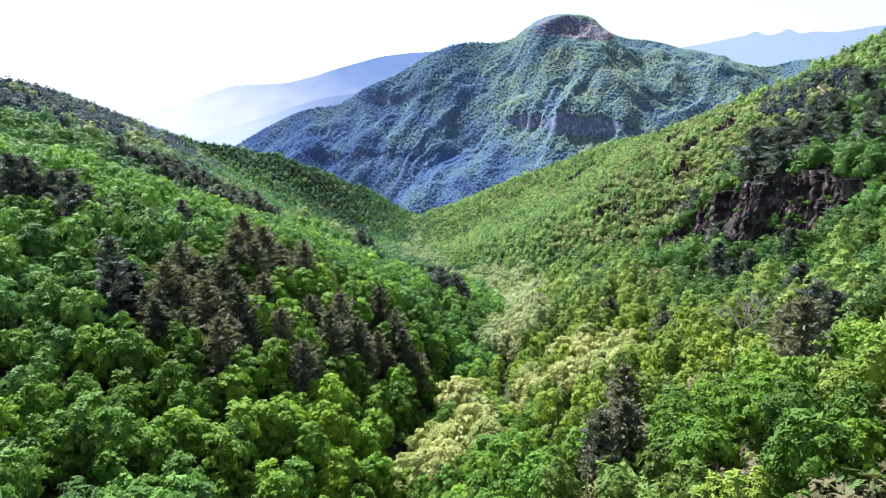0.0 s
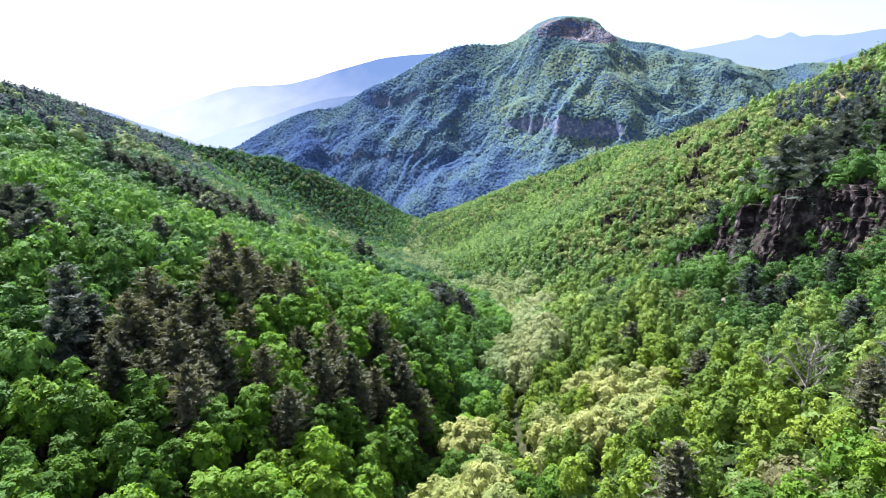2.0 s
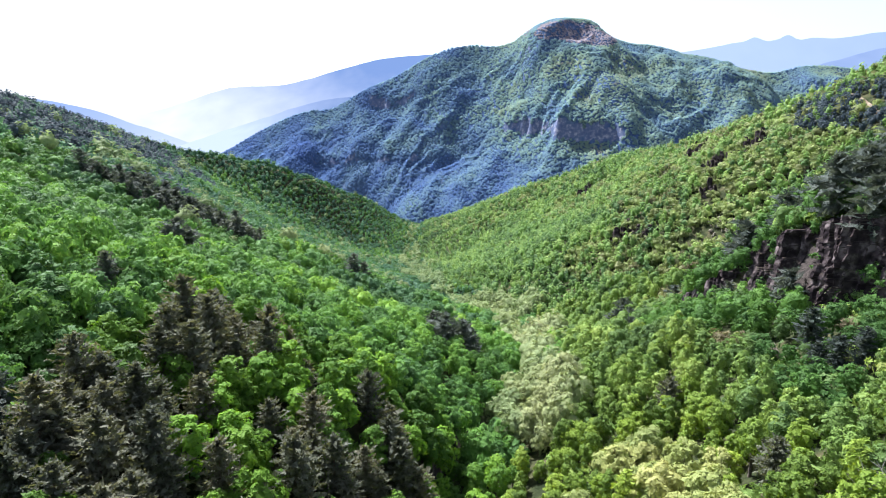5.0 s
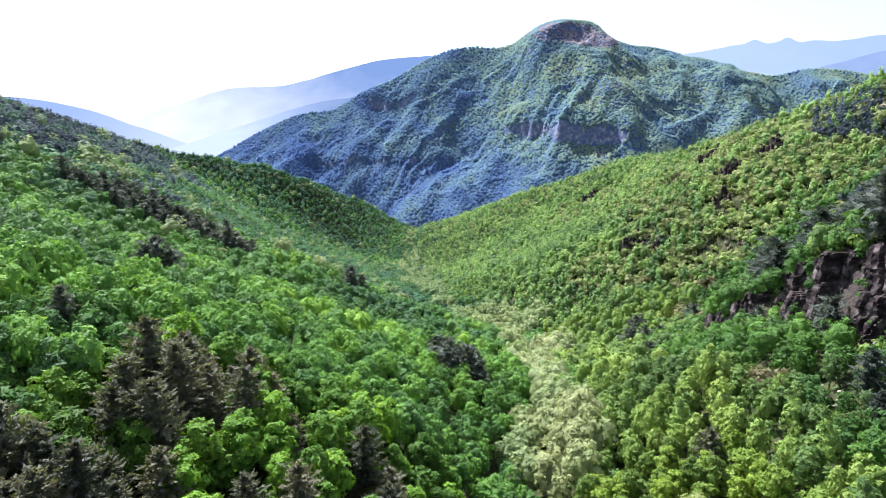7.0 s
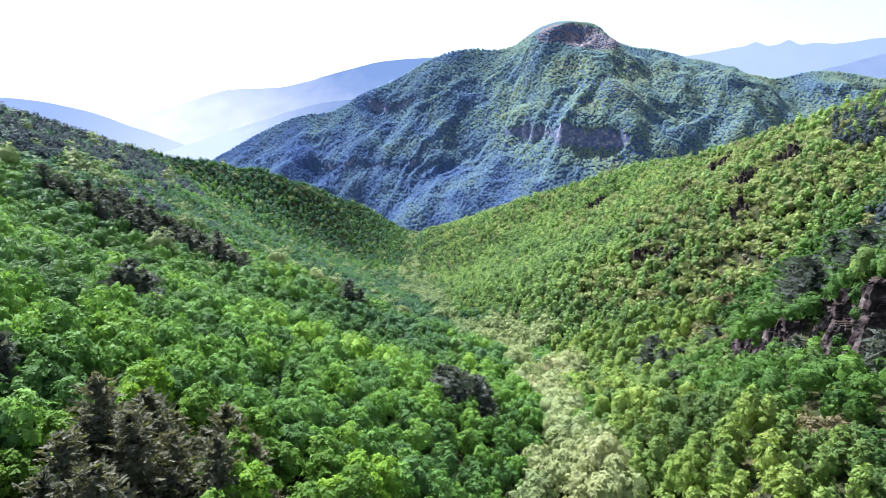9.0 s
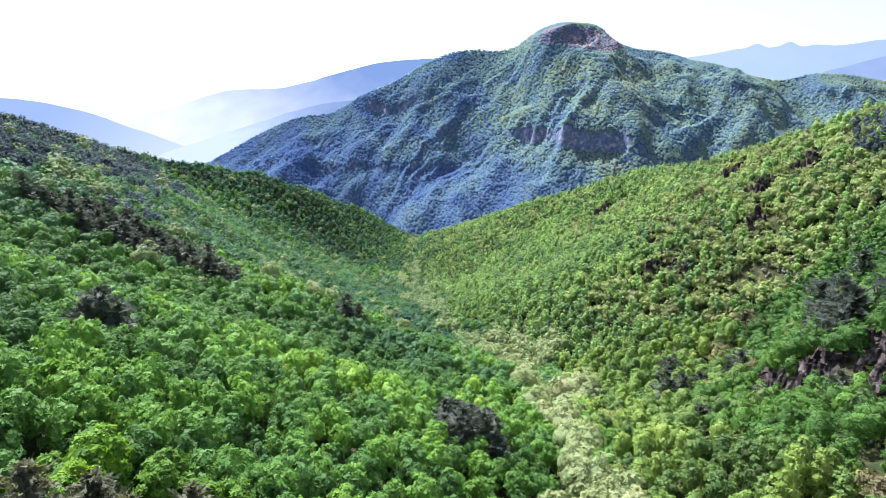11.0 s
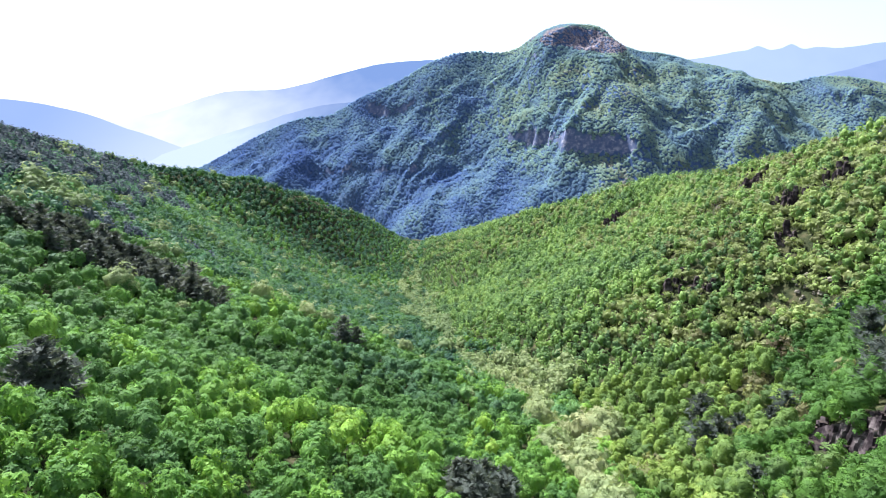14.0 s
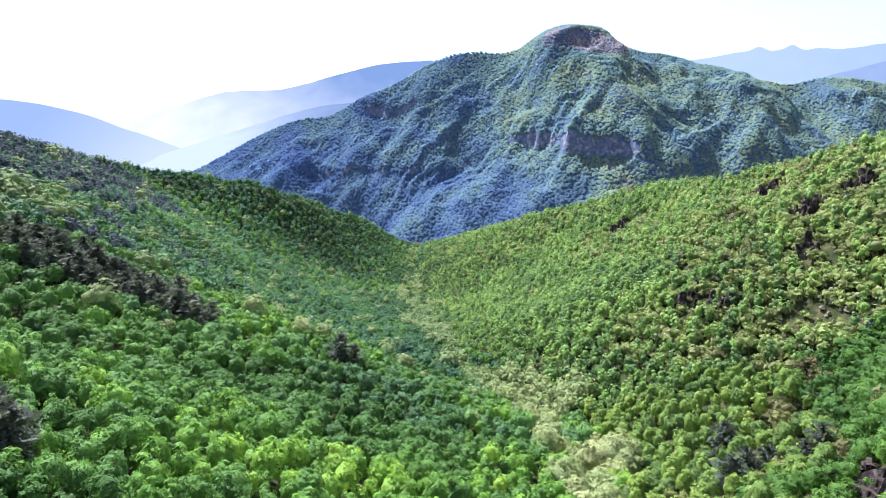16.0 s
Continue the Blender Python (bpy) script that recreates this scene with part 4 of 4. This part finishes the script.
def slab(seed, mat, wide, deep, tall):
    """A cracked slab of bedded rock: a leaning box whose beds stand in and out of one another."""
    r = np.random.default_rng(seed)
    rows, v, f = 5, [], []
    inset, level = 1.0, -0.25
    for i in range(rows):
        if i % 2:
            level += 0.05
        else:
            level, inset = level + 1.25 / 3 * r.uniform(0.75, 1.2), r.uniform(0.78, 1.08)
        for cx, cy in ((-1, -1), (0.1, -1.12), (1, -1), (1, 1), (-1, 1)):
            v.append((cx * wide * 0.5 * inset * r.uniform(0.88, 1.1), cy * deep * 0.5 * inset * r.uniform(0.85, 1.12), tall * (level + r.uniform(-0.05, 0.05))))
    for i in range(rows - 1):
        for k in range(5):
            a, b = i * 5 + k, i * 5 + (k + 1) % 5
            f += [(a, b, b + 5), (a, b + 5, a + 5)]
    t = (rows - 1) * 5
    f += [(t, t + 1, t + 2), (t, t + 2, t + 3), (t, t + 3, t + 4)]
    return mesh_from("rock_slab", np.array(v), np.array(f), mat)


DARK_BLOCKS = [block(s, ROCK, 2.3, 4.6, 9, 6, 0.42) for s in range(10)]
PALE_BLOCKS = [block(50 + s, PALE, 1.9, 1.1, 9, 4, 0.4) for s in range(8)]
SLABS = [slab(200 + s, WORN if s % 6 == 0 else ROCK, 2.6, 2.2, 3.0) for s in range(18)]


def joints(length, low, wide, seed):
    """Cracks along a length: where each piece begins."""
    r = np.random.default_rng(seed)
    cuts = np.cumsum(r.uniform(low, wide, int(length / low) + 2))
    return cuts[cuts < length]


def rock_face(x0, y0, lean, half, step, seed):
    """A broken wall of bedded rock: joints cut it into buttresses and beds into ledges, none of them straight."""
    r = np.random.default_rng(seed)
    cell = 0.32
    ys = np.arange(-half * 0.97, half * 0.97, cell)
    ts = np.linspace(0, 1, int((2 * step + 5) / cell))
    Y, T = np.meshgrid(ys, ts)
    much = max(0.55, step / 13.5)
    base = np.array([height(x0 - lean * q - 1.5 - 6 * much, y0 + q) for q in ys]) - 1.2
    crest = np.array([height(x0 - lean * q + 3.6 * much, y0 + q) for q in ys]) + 0.5 + 1.8 * fractal(ys, ys * 0, 9, 2)
    Z = base + (crest - base) * T
    tall, long_ = Z - Z.min() + 1.8 * fractal(Y, Z * 0.5, 4, 3) + 0.1 * Y, Y - ys[0] + 2.6 * fractal(Z, Y * 0.3, 6, 3)
    big, small, beds = joints(2 * half + 6, 2.5, 9.0, seed), joints(2 * half + 6, 0.4, 1.9, seed + 1), joints(float(tall.max()) + 4, 1.6, 6.5, seed + 2)
    i, j, k = np.searchsorted(big, long_), np.searchsorted(small, long_), np.searchsorted(beds, tall)
    deep = 4.6 * r.random(len(big) + 2)[i] + 1.6 * r.random(len(small) + 2)[j] + 1.1 * r.random((len(small) + 2, len(beds) + 2))[j, k] + 0.9 * r.random((len(big) + 2, len(beds) + 2))[i, k]
    crack = 0.5 * (np.abs(long_ - small[np.clip(j, 0, len(small) - 1)]) < 0.2)
    deep = deep + crack + 0.5 * fractal(Y, Z, 1.6, 3) - 6.9
    X = x0 - lean * Y + (T - 0.4) * 4.2 * much + deep * much
    X = np.where(T < 0.04, X + 2, X)
    v = np.stack([X - x0, Y + 0.35 * fractal(Z, Y, 2.0, 2), Z - height(x0, y0)], -1).reshape(-1, 3)
    n = len(ys)
    a = (np.arange(len(ts) - 1)[:, None] * n + np.arange(n - 1)[None]).ravel()
    return mesh_from("rock_face", v, np.stack([a, a + n, a + n + 1, a + 1], -1), ROCK, 4)


rr = random.Random(5)
for number, ((x0, y0, lean, half, step), label) in enumerate(zip(CLIFFS, ("tall dark purplish cliff of cracked bedded rock above the trees", "low dark broken cliff among brown scrub"))):
    cliff = tagged(new("cliff"), label, "cliff")
    cliff.location = (x0, y0, height(x0, y0))
    part("rock_face", rock_face(x0, y0, lean, half, step, 31 + 7 * number), cliff)
    for k in range(int(half * 4)):                                  # fallen slabs at its foot and on its brow
        py = y0 + rr.uniform(-0.95, 0.95) * half
        px = x0 - lean * (py - y0) + rr.choice((rr.uniform(-7, -4), rr.uniform(2.5, 4.5)))
        b = part("rock_slab", rr.choice(SLABS), cliff)
        g = rr.uniform(0.25, 0.7)
        b.matrix_basis = Matrix.Translation((px - x0, py - y0, height(px, py) - cliff.location.z - 0.3)) @ pose(0, 0, 0, rr.uniform(-20, 20), rr.uniform(-20, 20), rr.uniform(0, 360)) @ Matrix.Diagonal((g * rr.uniform(0.7, 1.5), g, g * rr.uniform(0.7, 1.2), 1))

OUTCROPS = [(107, 497, 8, 10, "dark"), (103, 488, 6, 5, "pale"), (152, 403, 9, 12, "dark"), (146, 412, 5, 4, "pale"), (133, 400, 7, 8, "pale"), (145, 357, 8, 10, "dark"), (164, 356, 8, 10, "dark"),
            (168, 350, 5, 4, "pale"), (123, 302, 7, 10, "pale"), (126, 364, 5, 5, "pale"), (91, 341, 7, 8, "dark"), (97, 329, 6, 6, "dark"), (159, 303, 6, 7, "pale"), (165, 328, 5, 6, "pale"),
            (161, 419, 6, 6, "dark"), (130, 329, 5, 5, "dark"), (61.5, 141, 4, 5, "pale"), (61, 152, 4, 4, "pale"), (23, 149, 2, 4, "pale"), (87, 264, 4, 4, "pale")]
for ox, oy, spread, count, tone in OUTCROPS:
    crop = tagged(new("rock_outcrop"), "pale weathered rock showing through the scrub" if tone == "pale" else "dark rough rock outcrop among the scrub", "rock", "rock outcrops")
    crop.location = (ox, oy, height(ox, oy))
    for k in range(count * 2):
        px, py = ox + rr.gauss(0, 0.5) * spread, oy + rr.gauss(0, 0.5) * spread
        b = part("boulder", rr.choice(PALE_BLOCKS if tone == "pale" else DARK_BLOCKS), crop)
        g = rr.uniform(0.5, 1.2) * (0.6 if oy < 200 else 0.8) if tone == "pale" else rr.uniform(0.5, 1.25)
        b.matrix_basis = Matrix.Translation((px - ox, py - oy, height(px, py) - crop.location.z + (0.6 if tone == "pale" else 0))) @ pose(0, 0, 0, rr.uniform(-14, 14), rr.uniform(-14, 14), rr.uniform(0, 360)) @ Matrix.Scale(g, 4)


def draped(name, label, category, points, wide, mat, lift, cells=4):
    """A strip lying on the ground along points."""
    pts = np.array(points, float)
    d = np.gradient(pts, axis=0)
    side = np.stack([d[:, 1], -d[:, 0]], -1) / np.linalg.norm(d, axis=1)[:, None]
    v = []
    for p, s_ in zip(pts, side):
        w = wide * (0.75 + 0.5 * float(value_noise(p[0] / 7, p[1] / 7)) + 0.25)
        for j in range(cells + 1):
            q = p + s_ * w * (j / cells - 0.5)
            v.append((q[0], q[1], height(*q) + lift * (1 - (2 * j / cells - 1) ** 4) - 0.1))
    n = cells + 1
    f = [(i * n + j, i * n + j + 1, (i + 1) * n + j + 1, (i + 1) * n + j) for i in range(len(pts) - 1) for j in range(cells)]
    return tagged(new(name, mesh_from(name, np.array(v), np.array(f), mat, 4, smooth=True)), label, category, kind="structure")


draped("track", "bare pale earth scar on the upper slope", "bare earth", [(203 - 1.0 * k, 345 - 3.5 * k) for k in range(14)], 2.2, TRACK, 0.9)
draped("track_2", "patch of bare pinkish soil", "bare earth", [(150 + 0.6 * k, 300 - 1.2 * k) for k in range(8)], 3.5, TRACK, 0.8)

water, wnod, wlin, wb = material("stream_water")
wb.inputs["Base Color"].default_value = (0.035, 0.045, 0.035, 1)
wb.inputs["Roughness"].default_value = 0.12
ripple, wbump = place(wnod, wlin, 1.5, 6.0), wnod.new("ShaderNodeBump")
wbump.inputs["Distance"].default_value = 0.12
wlin.new(ripple.outputs["Fac"], wbump.inputs["Height"])
wlin.new(wbump.outputs[0], wb.inputs["Normal"])
sy = np.arange(92, 340, 4.0)
draped("water", "narrow dark stream between the trees", "stream", np.stack([curve(sy, BROOK_Y, BROOK_X), sy], -1), 2.2, water, 0.5)
